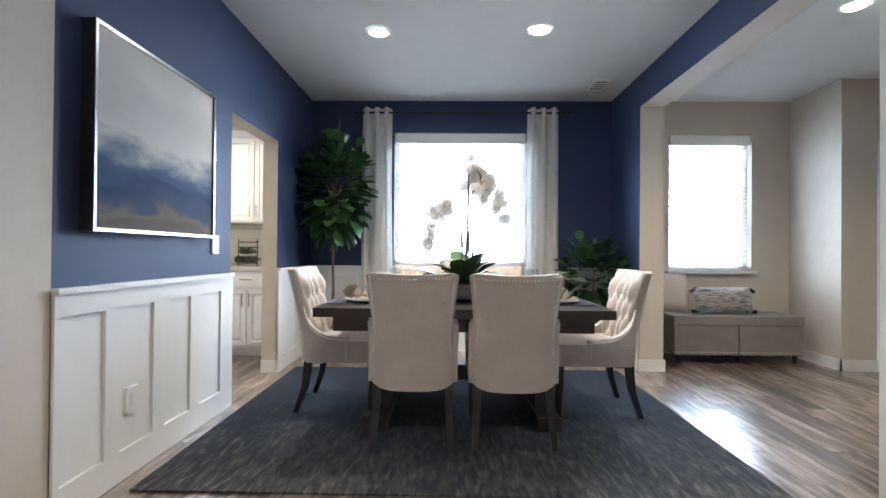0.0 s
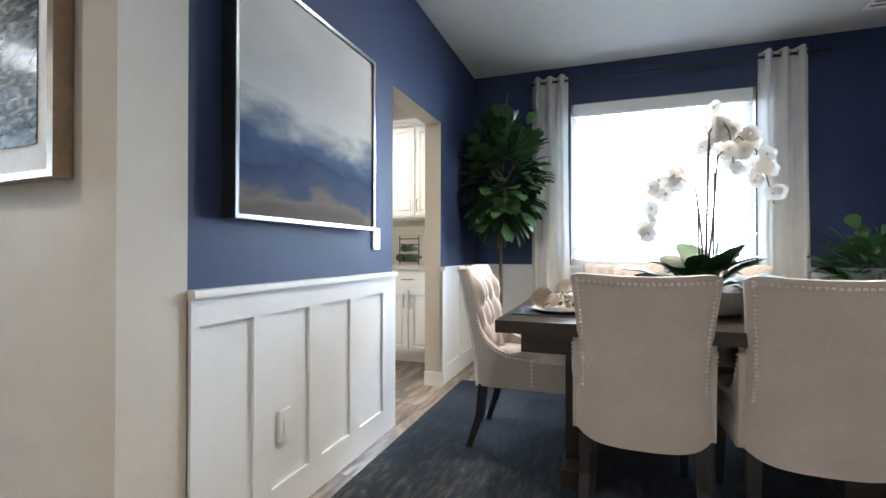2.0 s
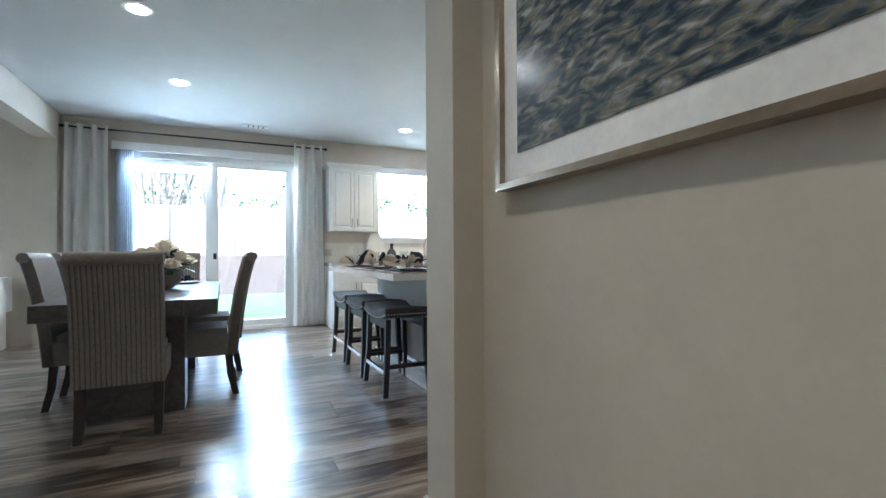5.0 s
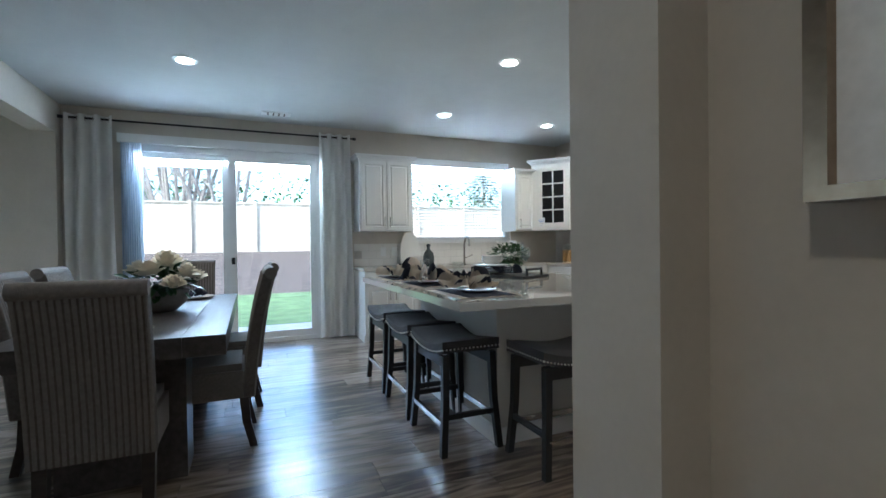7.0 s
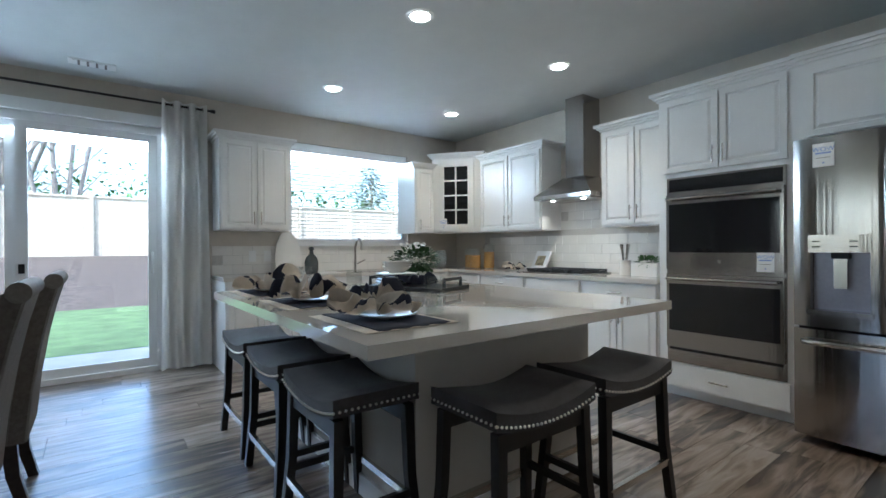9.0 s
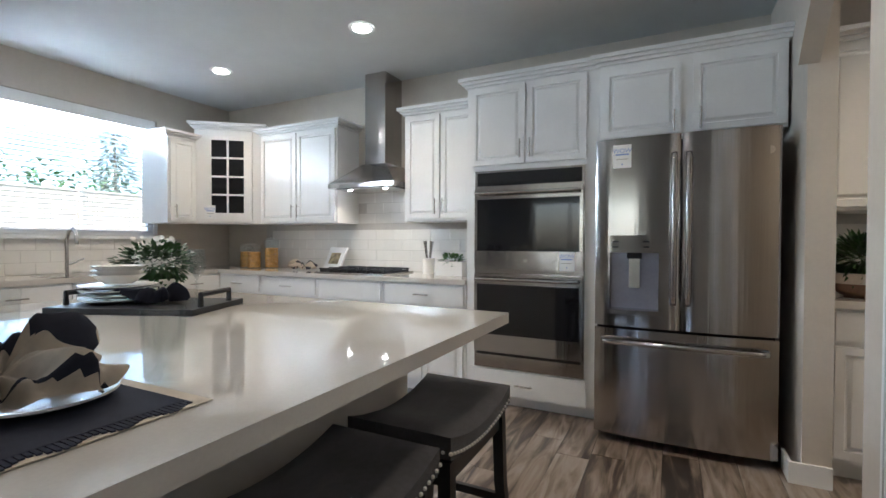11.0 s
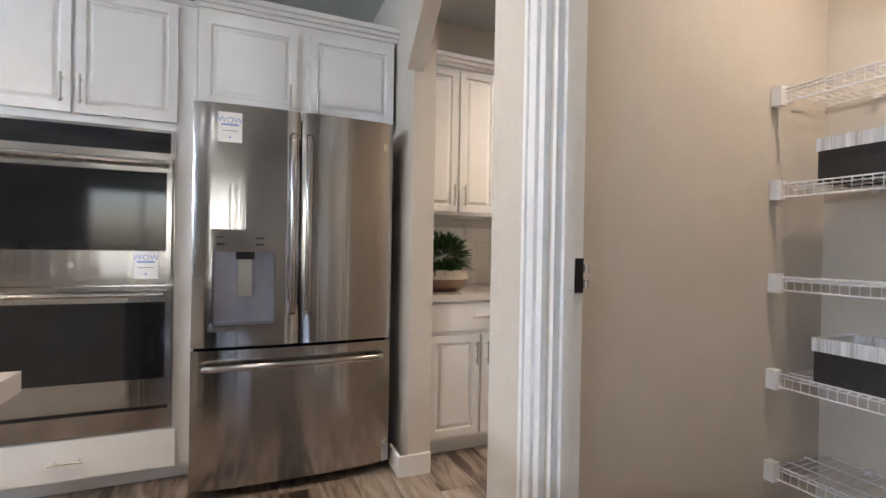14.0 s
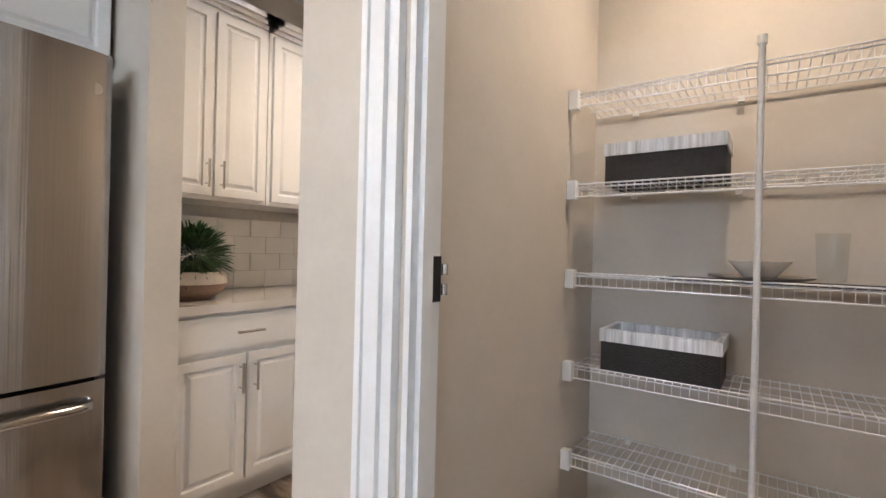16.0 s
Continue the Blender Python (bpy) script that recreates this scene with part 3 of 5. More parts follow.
def bar_handle(p, q, out, wide, deep):
    """A flat pull with rounded ends, standing off a door."""
    p, q = Vector(p), Vector(q)
    ax = (q - p).normalized()
    o, sd_ = Vector((0, -1, 0)), Vector((0, -1, 0)).cross(ax)
    bm, rings = bmesh.new(), []
    for f, st in ((0, 0.004), (0.015, out * 0.7), (0.06, out), (0.5, out + 0.006), (0.94, out), (0.985, out * 0.7), (1, 0.004)):
        c = p.lerp(q, f) + o * st
        rings.append([bm.verts.new(c + sd_ * wide / 2 * math.cos(k * math.pi / 5) + o * deep / 2 * math.sin(k * math.pi / 5)) for k in range(10)])
    for a, b in zip(rings, rings[1:]):
        for k in range(10):
            bm.faces.new((a[k], a[(k + 1) % 10], b[(k + 1) % 10], b[k]))
    bm.faces.new(rings[0])
    bm.faces.new(rings[-1])
    return bm


def words(text, size, m, parent, at, label=""):
    """Flat lettering in the built-in font; it reads from -y."""
    cu = bpy.data.curves.new("lettering", "FONT")
    cu.body, cu.size, cu.extrude, cu.align_x = text, size, 0.0003, "CENTER"
    tmp = bpy.data.objects.new("lettering", cu)
    me = bpy.data.meshes.new_from_object(tmp)
    bpy.data.objects.remove(tmp)
    me.materials.append(m)
    ob = new("lettering", me)
    ob.parent, ob.matrix_local = parent, at @ pose(0, 0, 0, 90)
    return tagged(ob, label)


def sticker(at, label):
    st = solid("paper_sticker", bx(0, 0.1, -0.0015, 0, 0, 0.135), PAPER, label, "sticker", at)
    words("WOW", 0.036, PRINTB, st, pose(0.05, -0.0022, 0.088), "blue lettering")
    part("print_bar", bx(0.014, 0.086, -0.0026, -0.0017, 0.074, 0.083), PRINTB, st)
    part("print_bar", bx(0.018, 0.082, -0.0026, -0.0017, 0.05, 0.053), GREYF, st)
    part("mark", bx(0.046, 0.054, -0.0026, -0.0017, 0.018, 0.026), PRINTB, st)


fr = thing("refrigerator", "stainless steel french-door refrigerator with a water dispenser", "refrigerator", pose(-1.6, 5.02, 0))
part("body", bx(0.005, 0.915, 0.09, 0.84, 0.03, 1.79), DARKM, fr)
DISP = mat("dispenser_grey", (0.3, 0.3, 0.36), 0.35, 0.7)
for k in (0, 1):
    x0, x1 = (0.0, 0.457) if k == 0 else (0.463, 0.92)
    d = part("door", fridge_door(x0, x1, 0.70, 1.805, (0.085, 0.35, 0.80, 1.14) if k == 0 else None), STEEL, fr, smooth=True)
    hx = 0.425 if k == 0 else 0.495
    part("handle", bar_handle((hx, -0.016, 0.84), (hx, -0.016, 1.70), 0.045, 0.03, 0.026), STEEL, d, smooth=True)
    if k == 0:
        part("dispenser_back", bx(0.087, 0.348, 0.055, 0.063, 0.802, 1.138), DISP, d, "grey water dispenser recess")
        part("dispenser_panel", bx(0.078, 0.357, -0.026, 0.02, 1.135, 1.235), STEEL, d, bevel=0.003)
        for q in range(4):
            part("key", bx(0.1 + 0.165 * (q % 2), 0.135 + 0.165 * (q % 2), -0.0275, -0.026, 1.165 + 0.03 * (q // 2), 1.172 + 0.03 * (q // 2)), DARKM, d)
        part("dispenser_tray", bx(0.072, 0.363, -0.034, 0.05, 0.775, 0.803), STEEL, d, bevel=0.004)
        part("paddle", bx(0.19, 0.25, 0.0, 0.03, 0.93, 1.115), CHROME, d, bevel=0.01)
        part("spout", bx(0.18, 0.26, -0.005, 0.045, 1.1, 1.135), DARKM, d, bevel=0.006)
    else:
        part("badge", lathe([(0, 0), (0.02, 0), (0.02, 0.004), (0, 0.004)], 18), CHROME, d, at=pose(0.87, 0.001, 1.68, 90))
d = part("freezer_drawer", fridge_door(0.0, 0.92, 0.055, 0.685), STEEL, fr, smooth=True)
part("handle", bar_handle((0.04, -0.004, 0.615), (0.88, -0.004, 0.615), 0.055, 0.03, 0.026), STEEL, d, smooth=True)
sticker(pose(-1.5, 5.007, 1.63, rz=-2), "white paper sticker with blue lettering on the refrigerator door")
sticker(pose(-1.86, 5.2335, 1.0), "white paper sticker with blue lettering on the oven door")
sticker(cc.matrix_world @ pose(0.1, -0.0235, 1.42), "white paper sticker with blue lettering on the glass cabinet door")
# range hood
hd = thing("range_hood", "stainless steel chimney range hood over the cooktop", "range hood", pose(-3.61, 5.88, 0))
part("chimney", bx(-0.11, 0.11, -0.28, 0, 1.9, CEIL - 0.002), STEEL, hd, bevel=0.003)
bm = bmesh.new()
r1 = [bm.verts.new(v) for v in ((-0.36, -0.5, 1.67), (0.34, -0.5, 1.67), (0.34, 0, 1.67), (-0.36, 0, 1.67))]
r2 = [bm.verts.new(v) for v in ((-0.36, -0.5, 1.71), (0.34, -0.5, 1.71), (0.34, 0, 1.71), (-0.36, 0, 1.71))]
r3 = [bm.verts.new(v) for v in ((-0.13, -0.3, 1.9), (0.13, -0.3, 1.9), (0.13, 0, 1.9), (-0.13, 0, 1.9))]
for a, b in ((r1, r2), (r2, r3)):
    for k in range(4):
        bm.faces.new((a[k], a[(k + 1) % 4], b[(k + 1) % 4], b[k]))
bm.faces.new(r1)
bm.faces.new(r3)
part("canopy", bm, STEEL, hd)
part("filter", bx(-0.31, 0.29, -0.44, -0.06, 1.662, 1.669), CHROME, hd, "metal grease filter")
for x in (-0.2, 0.18):
    part("hood_lamp", lathe([(0.02, 1.661), (0.02, 1.657), (0.0, 1.656)], 18), LAMP, hd, "lit round hood lamp", at=pose(x, -0.38, 0))
    beam = bpy.data.lights.new("beam", "SPOT")
    beam.energy, beam.spot_size, beam.spot_blend, beam.shadow_soft_size, beam.color = 1.3, radians(130), 0.8, 0.015, (1.0, 0.84, 0.64)
    lo = new("beam", beam)
    lo.parent, lo.location = hd, (x, -0.38, 1.65)
# countertops
solid("countertop", bx(-5.27, -2.56, 5.25, 5.87, 0.872, 0.91), QUARTZ, "pale quartz counter along the kitchen wall", "countertop", bevel=0.004)
solid("countertop", bx(-5.89, -5.272, 2.6, 5.87, 0.872, 0.91), QUARTZ, "pale quartz counter with the sink under the window", "countertop", bevel=0.004)
solid("countertop", bx(-0.475, 0.955, 5.03, 5.65, 0.872, 0.91), QUARTZ, "pale quartz counter in the butler's pantry", "countertop", bevel=0.004)
isl = thing("kitchen_island", "white panelled kitchen island base under the quartz top", "kitchen island")
part("body", bx(-3.5, -2.2, 2.68, 3.82, 0.0, 0.872), mat("island_paint", (0.62, 0.6, 0.56), 0.5, vary=0.02), isl, bevel=0.003)
part("base_moulding", bx(-3.515, -2.185, 2.665, 3.835, 0.0, 0.1), WHITE, isl, bevel=0.006)
solid("island_countertop", bx(-3.75, -1.765, 2.24, 3.87, 0.874, 0.915), QUARTZ, "large pale polished quartz island top", "countertop", bevel=0.004)


# ---- dining room ----
structure("trim_jamb", bx(1.0895, 1.0935, 1.985, 2.2, 0, 2.43), BEIGE)


def leg(x, y, x2, y2, h, r0, r1):
    bm = bmesh.new()
    vs = [[bm.verts.new((cx + sx * r, cy + sy * r, z)) for sx, sy in ((-1, -1), (1, -1), (1, 1), (-1, 1))] for cx, cy, z, r in ((x2, y2, 0, r1), ((x + x2) / 2 + (x - x2) * 0.25, (y + y2) / 2 + (y - y2) * 0.25, h * 0.5, (r0 + r1) / 2), (x, y, h, r0))]
    for a, b in zip(vs, vs[1:]):
        for k in range(4):
            bm.faces.new((a[k], a[(k + 1) % 4], b[(k + 1) % 4], b[k]))
    bm.faces.new(vs[0])
    bm.faces.new(vs[-1])
    return bm


def beads(pts, r=0.006):
    bm = bmesh.new()
    for p in pts:
        bmesh.ops.create_icosphere(bm, subdivisions=1, radius=r, matrix=Matrix.Translation(p))
    return bm


def dining_back(u_, v, side):
    """A point on the wrapped chair back: u_ across (-1 to 1), v up (0 to 1), side 1 for the rear."""
    half = 0.214 + 0.038 * v * v + 0.034 * math.exp(-(v / 0.3) ** 2)
    z = 0.30 + 0.655 * v + 0.06 * abs(u_) ** 5 * (1 - v) ** 4 - 0.016 * (1 - u_ * u_) * v ** 6 - 0.02 * abs(u_) ** 14 * v ** 8
    y = 0.25 + 0.1 * v ** 1.4 - 0.05 * u_ * u_ * (1 - 0.45 * v) + side * 0.046 * (1 - 0.55 * abs(u_) ** 8) * (1 - 0.25 * v ** 8)
    return Vector((u_ * half, y, z))


def dining_chair(at):
    """Faces -y; the rear of its back faces +y."""
    t = thing("dining_chair", "cream upholstered dining chair with tufted back, nailhead trim and black legs", "chair", at, "chairs round the dining table")
    bm = bx(-0.25, 0.25, -0.28, 0.22, 0.335, 0.475)
    part("seat", bm, LINEN, t, smooth=True, bevel=0.05, seg=4)
    n, m_, bm, rims = 30, 26, bmesh.new(), []
    for side in (-1, 1):
        g = []
        for j in range(m_ + 1):
            row = []
            for i in range(n + 1):
                u_, v = 2 * i / n - 1, j / m_
                p = dining_back(u_, v, side)
                if side < 0:
                    rim = min(1, 6 * (1 - abs(u_))) * min(1, 8 * (1 - v))
                    p.y -= 0.045 * rim * abs(math.sin(math.pi * (2 * u_ + 2.5 * v)) * math.sin(math.pi * (2 * u_ - 2.5 * v))) ** 0.6
                row.append(bm.verts.new(p))
            g.append(row)
        for j in range(m_):
            for i in range(n):
                bm.faces.new((g[j][i], g[j][i + 1], g[j + 1][i + 1], g[j + 1][i]))
        rims.append([*g[0], *(r[-1] for r in g[1:]), *reversed(g[-1][:-1]), *(r[0] for r in reversed(g[1:-1]))])
    ea, eb = rims
    for k in range(len(ea)):
        bm.faces.new((ea[k], ea[(k + 1) % len(ea)], eb[(k + 1) % len(ea)], eb[k]))
    part("backrest", bm, LINEN, t, "button-tufted cream back", smooth=True)
    knobs = []
    for a in range(-4, 5):
        for b in range(1, 6):
            u_, v = a / 4, b / 5
            if (a + b) % 2 and abs(u_) < 0.85 and 0.3 < v < 0.95:
                knobs.append(dining_back(u_, v, -1) - Vector((0, 0.004, 0)))
    part("buttons", beads(knobs, 0.011), LINEN, t, "covered tufting buttons", smooth=True)
    sweep = [(-0.05, 0.5), (0.02, 0.5), (0.09, 0.51), (0.15, 0.535), (0.195, 0.575), (0.225, 0.63), (0.245, 0.70)]
    nails = [dining_back(s * 0.92, v, 1) + Vector((0, 0.002, 0)) for s in (-1, 1) for v in np.linspace(0.32, 0.97, 28)] + [dining_back(u_, 0.955, 1) + Vector((0, 0.002, 0)) for u_ in np.linspace(-0.9, 0.9, 24)]
    for s in (-1, 1):
        bm = bmesh.new()
        prof = [(0.235, 0.345), (-0.05, 0.345), *sweep, (0.25, 0.70)]
        ends = [[bm.verts.new((s * x, y, z)) for y, z in prof] for x in (0.198, 0.248)]
        for k in range(len(prof)):
            bm.faces.new((ends[0][k], ends[0][(k + 1) % len(prof)], ends[1][(k + 1) % len(prof)], ends[1][k]))
        bm.faces.new(ends[0])
        bm.faces.new(ends[1])
        part("wing", bm, LINEN, t, "padded side wing", smooth=True, bevel=0.014, seg=3)
        for (ya, za), (yb, zb) in zip(sweep, sweep[1:]):
            nails += [Vector((s * 0.249, ya + (yb - ya) * f, za + (zb - za) * f - 0.014)) for f in (0, 0.25, 0.5, 0.75)]
        nails += [Vector((s * 0.249, -0.037, 0.36 + 0.02 * k)) for k in range(7)]
        part("leg", leg(s * 0.21, -0.23, s * 0.21, -0.24, 0.34, 0.024, 0.015), BLACKW, t)
        part("leg", leg(s * 0.2, 0.22, s * 0.215, 0.295, 0.34, 0.024, 0.015), BLACKW, t)
    tagged(part("nailheads", beads(nails, 0.0075), NAIL, t, "polished nailhead trim"), "polished nailhead trim", kind="stuff")
    return t


dc = dining_chair(pose(2.42, 3.26, 0.012, rz=180))
for x, y, rz in ((2.98, 3.25, 180), (1.91, 3.69, 90), (3.57, 3.67, -90), (2.4, 4.12, 0), (3.0, 4.12, 0)):
    copy_thing(dc, pose(x, y, 0.012, rz=rz))
tb = thing("dining_table", "dark espresso wooden trestle dining table", "table", pose(2.7, 3.62, 0.012))
part("tabletop", bx(-0.83, 0.83, -0.65, 0.65, 0.70, 0.75), DKWOOD, tb, bevel=0.006)
part("apron", bx(-0.74, 0.74, -0.56, 0.56, 0.61, 0.70), DKWOOD, tb, bevel=0.004)
for s in (-1, 1):
    part("pedestal", bx(s * 0.52 - 0.06, s * 0.52 + 0.06, -0.3, 0.3, 0.08, 0.61), DKWOOD, tb, bevel=0.02)
    part("foot", bx(s * 0.52 - 0.07, s * 0.52 + 0.07, -0.42, 0.42, 0.0, 0.08), DKWOOD, tb, bevel=0.015)
part("stretcher", bx(-0.46, 0.46, -0.05, 0.05, 0.2, 0.3), DKWOOD, tb, bevel=0.008)
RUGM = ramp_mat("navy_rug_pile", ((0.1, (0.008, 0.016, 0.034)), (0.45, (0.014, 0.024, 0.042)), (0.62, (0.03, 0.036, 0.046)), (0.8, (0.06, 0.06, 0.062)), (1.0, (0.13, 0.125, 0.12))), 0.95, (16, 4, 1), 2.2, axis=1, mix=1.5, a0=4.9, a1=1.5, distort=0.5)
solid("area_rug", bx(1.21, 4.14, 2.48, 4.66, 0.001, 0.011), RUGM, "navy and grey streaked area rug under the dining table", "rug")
# wall art
ARTM = ramp_mat("misty_sea_painting", ((0.0, (0.1, 0.085, 0.075)), (0.07, (0.15, 0.125, 0.105)), (0.13, (0.045, 0.065, 0.12)), (0.25, (0.02, 0.04, 0.11)), (0.36, (0.06, 0.095, 0.18)), (0.42, (0.19, 0.22, 0.26)), (0.5, (0.48, 0.48, 0.46)), (0.7, (0.44, 0.43, 0.405)), (1.0, (0.6, 0.555, 0.5))), 0.9, (1, 1, 2.2), 2.6, axis=2, mix=0.5, a0=1.17, a1=2.01, distort=0.3)
art = thing("framed_painting", "large square blue and cream abstract seascape canvas in a silver frame", "painting")
part("canvas", bx(1.093, 1.14, 2.345, 3.28, 1.165, 2.02), ARTM, art)
for y0, y1, z0, z1 in ((2.33, 2.345, 1.15, 2.035), (3.28, 3.295, 1.15, 2.035), (2.345, 3.28, 1.15, 1.165), (2.345, 3.28, 2.02, 2.035)):
    rail = part("frame_rail", bx(1.092, 1.148, y0, y1, z0, z1), BLACKW, art, "black frame rail with a silver face")
    part("silver_face", bx(1.1482, 1.153, y0, y1, z0, z1), CHROME, rail, bevel=0.001)
PHOTO = ramp_mat("grey_sea_print", ((0.33, (0.025, 0.038, 0.055)), (0.44, (0.05, 0.068, 0.088)), (0.5, (0.1, 0.12, 0.135)), (0.55, (0.16, 0.15, 0.11)), (0.62, (0.22, 0.23, 0.24)), (0.74, (0.4, 0.4, 0.4))), 0.2, (3, 3, 9), 5.0, distort=0.8)
hp = thing("framed_print", "grey stormy sea print behind glass in a champagne metal frame", "picture", pose(-0.22, 2.0835, 1.24, rz=-4.35))
part("mat_board", bx(0.03, 1.1, -0.032, -0.003, 0.02, 0.62), PAPER, hp)
part("print", bx(0.11, 1.02, -0.036, -0.0325, 0.1, 0.55), PHOTO, hp, "grey sea photograph")
WOODF = mat("champagne_frame", (0.34, 0.27, 0.2), 0.28, 0.85, vary=0.15)
for a, b, r, s in ((0, 0.03, 0, 0.64), (1.1, 1.13, 0, 0.64), (0.03, 1.1, 0, 0.02), (0.03, 1.1, 0.62, 0.64)):
    part("frame_rail", bx(a, b, -0.05, -0.001, r, s), WOODF, hp, bevel=0.004)
for x, y, z, dx, dy in ((1.091, 3.37, 1.11, 0.012, 0.075), (1.1, 2.6, 0.36, 0.012, 0.075), (-5.891, 2.98, 1.1, 0.008, 0.075), (-5.891, 3.14, 1.1, 0.008, 0.075)):
    sw = thing("wall_plate", "white plastic wall switch or outlet plate", "switch")
    part("plate", bx(x, x + dx, y, y + dy, z - 0.06, z + 0.06), WHITE, sw, bevel=0.003)
    part("rocker", bx(x + dx * 0.2, x + dx * 1.3, y + dy * 0.3, y + dy * 0.7, z - 0.03, z + 0.03), WHITE, sw, bevel=0.002)


def curtain(along, a0, a1, c, z0, z1, folds):
    """A hanging panel with deep rounded folds and metal rings where the rod passes."""
    t = thing("curtain", "long off-white grommet curtain hanging in folds from a black rod", "curtain", group="curtains")
    bm, n, cols, m_ = bmesh.new(), folds * 12, [], 14
    for i in range(n + 1):
        u_, col = i / n, []
        for j in range(m_ + 1):
            v = j / m_
            spread = 1 + 0.1 * (1 - v)
            a = (a0 + a1) / 2 + (a1 - a0) * (u_ - 0.5) * spread + 0.012 * math.sin(5 * v + 7 * u_) * (1 - v)
            w = math.cos(2 * math.pi * folds * u_ + 0.5 * math.sin(2.5 * v + 3 * u_) * (1 - v))
            d = c + 0.045 * math.copysign(abs(w) ** 0.8, w) * (0.75 + 0.3 * math.sin(4 * u_ + 1) ** 2)
            z = z0 + (z1 - z0) * v
            col.append(bm.verts.new((a, d, z) if along == "x" else (d, a, z)))
        cols.append(col)
    for p, q in zip(cols, cols[1:]):
        for j in range(m_):
            bm.faces.new((p[j], q[j], q[j + 1], p[j + 1]))
    bmesh.ops.solidify(bm, geom=bm.faces[:], thickness=0.003)
    part("cloth", bm, CURT, t, smooth=True)
    for k in range(2 * folds):
        a, r = a0 + (a1 - a0) * (k + 0.5) / (2 * folds), 0.021
        ring = [(a, c + r * math.cos(q), z1 - 0.045 + r * math.sin(q)) for q in np.linspace(0, 2 * math.pi, 13)]
        part("grommet", tube(bmesh.new(), ring if along == "x" else [(y, x, z) for x, y, z in ring], 0.004, 5), CHROME, t, smooth=True)
    return t


def rod(along, a0, a1, c, wall_, z):
    t = thing("curtain_rod", "black metal curtain rod on wall brackets", "curtain rod")
    P = (lambda a, d, zz: (a, d, zz)) if along == "x" else (lambda a, d, zz: (d, a, zz))
    part("rod", tube(bmesh.new(), [P(a0, c, z), P(a1, c, z)], 0.011), BLACKW, t, smooth=True)
    for a in (a0, a1):
        part("finial", tube(bmesh.new(), [P(a - 0.02, c, z), P(a + 0.02, c, z)], 0.018), BLACKW, t, smooth=True)
    for a in (a0 + 0.06, a1 - 0.06):
        part("bracket", tube(bmesh.new(), [P(a, wall_, z), P(a, c, z)], 0.007), BLACKW, t)


curtain("x", 1.66, 1.98, 5.36, 0.02, 2.62, 3)
curtain("x", 3.44, 3.77, 5.36, 0.02, 2.62, 3)
rod("x", 1.6, 3.87, 5.36, 5.46, 2.57)
curtain("y", -0.42, 0.0, -5.8, 0.02, 2.62, 3)
curtain("y", 2.17, 2.56, -5.8, 0.02, 2.62, 3)
rod("y", -0.46, 2.62, -5.8, -5.9, 2.58)
vb = thing("vertical_blind", "stacked blue-grey vertical blind slats beside the glass door", "blind")
SLATM = mat("blue_grey_vinyl", (0.42, 0.5, 0.62), 0.5)
for k in range(9):
    part("slat", bx(-5.885, -5.81, 0.06 + k * 0.022, 0.064 + k * 0.022, 0.03, 2.36), SLATM, vb)
part("valance", bx(-5.89, -5.84, 0.02, 2.2, 2.36, 2.46), WHITE, vb, bevel=0.004)


def leaves(n, place, L, W, seed, m, droop=0.25):
    """Many bent leaves; place(rng) gives a point and the way the leaf grows."""
    rng, bm = random.Random(seed), bmesh.new()
    for _ in range(n):
        p, d = place(rng)
        d = Vector(d).normalized()
        side = d.cross(Vector((rng.uniform(-0.4, 0.4), rng.uniform(-0.4, 0.4), 1))).normalized()
        up, s = side.cross(d), rng.uniform(0.7, 1.2)
        rows_ = []
        for k, (t_, w) in enumerate(((0, 0.1), (0.3, 0.8), (0.65, 1.0), (0.9, 0.55), (1.0, 0.05))):
            c = Vector(p) + d * (t_ * L * s) - Vector((0, 0, droop * L * t_ * t_))
            rows_.append([bm.verts.new(c - side * w * W * s / 2 + up * 0.1 * W * w), bm.verts.new(c), bm.verts.new(c + side * w * W * s / 2 + up * 0.1 * W * w)])
        for a, b in zip(rows_, rows_[1:]):
            for k in (0, 1):
                bm.faces.new((a[k], a[k + 1], b[k + 1], b[k]))
    return bm


def ball(cx, cy, cz, rx, ry, rz):
    def place(rng):
        a, b, r = rng.uniform(0, 2 * math.pi), rng.uniform(-1, 1), rng.uniform(0.45, 0.9)
        q = math.sqrt(1 - b * b)
        v = Vector((q * math.cos(a), q * math.sin(a), b))
        return (cx + rx * r * v.x, cy + ry * r * v.y, cz + rz * r * v.z), v + Vector((0, 0, 0.25))
    return place


tr = thing("fiddle_leaf_tree", "tall potted fiddle-leaf fig tree with dense dark leaves", "plant", pose(1.42, 5.1, 0))
part("trunk", tube(bmesh.new(), [(0, 0, 0.3), (0.02, -0.02, 0.7), (0.0, 0.0, 1.2), (0.06, -0.02, 1.6)], 0.018, r1=0.012), BARK, tr, smooth=True)
bm = bmesh.new()
for k in range(12):
    a = k * 2.4
    tube(bm, [(0.03, 0, 1.15 + k * 0.06), (0.2 * math.cos(a), 0.14 * math.sin(a), 1.35 + k * 0.07)], 0.008, 6, 0.004)
part("branches", bm, BARK, tr)
part("crown", leaves(560, ball(0.04, -0.06, 1.72, 0.36, 0.26, 0.62), 0.135, 0.095, 3, LEAF), LEAF, tr, smooth=True)
part("pot", lathe([(0.12, 0), (0.14, 0.02), (0.17, 0.34), (0.155, 0.34), (0.14, 0.29)], 28), STONEB, tr, "grey tapered planter", smooth=True)
tr = thing("potted_shrub", "leafy green potted plant beside the curtain", "plant", pose(4.05, 5.1, 0))
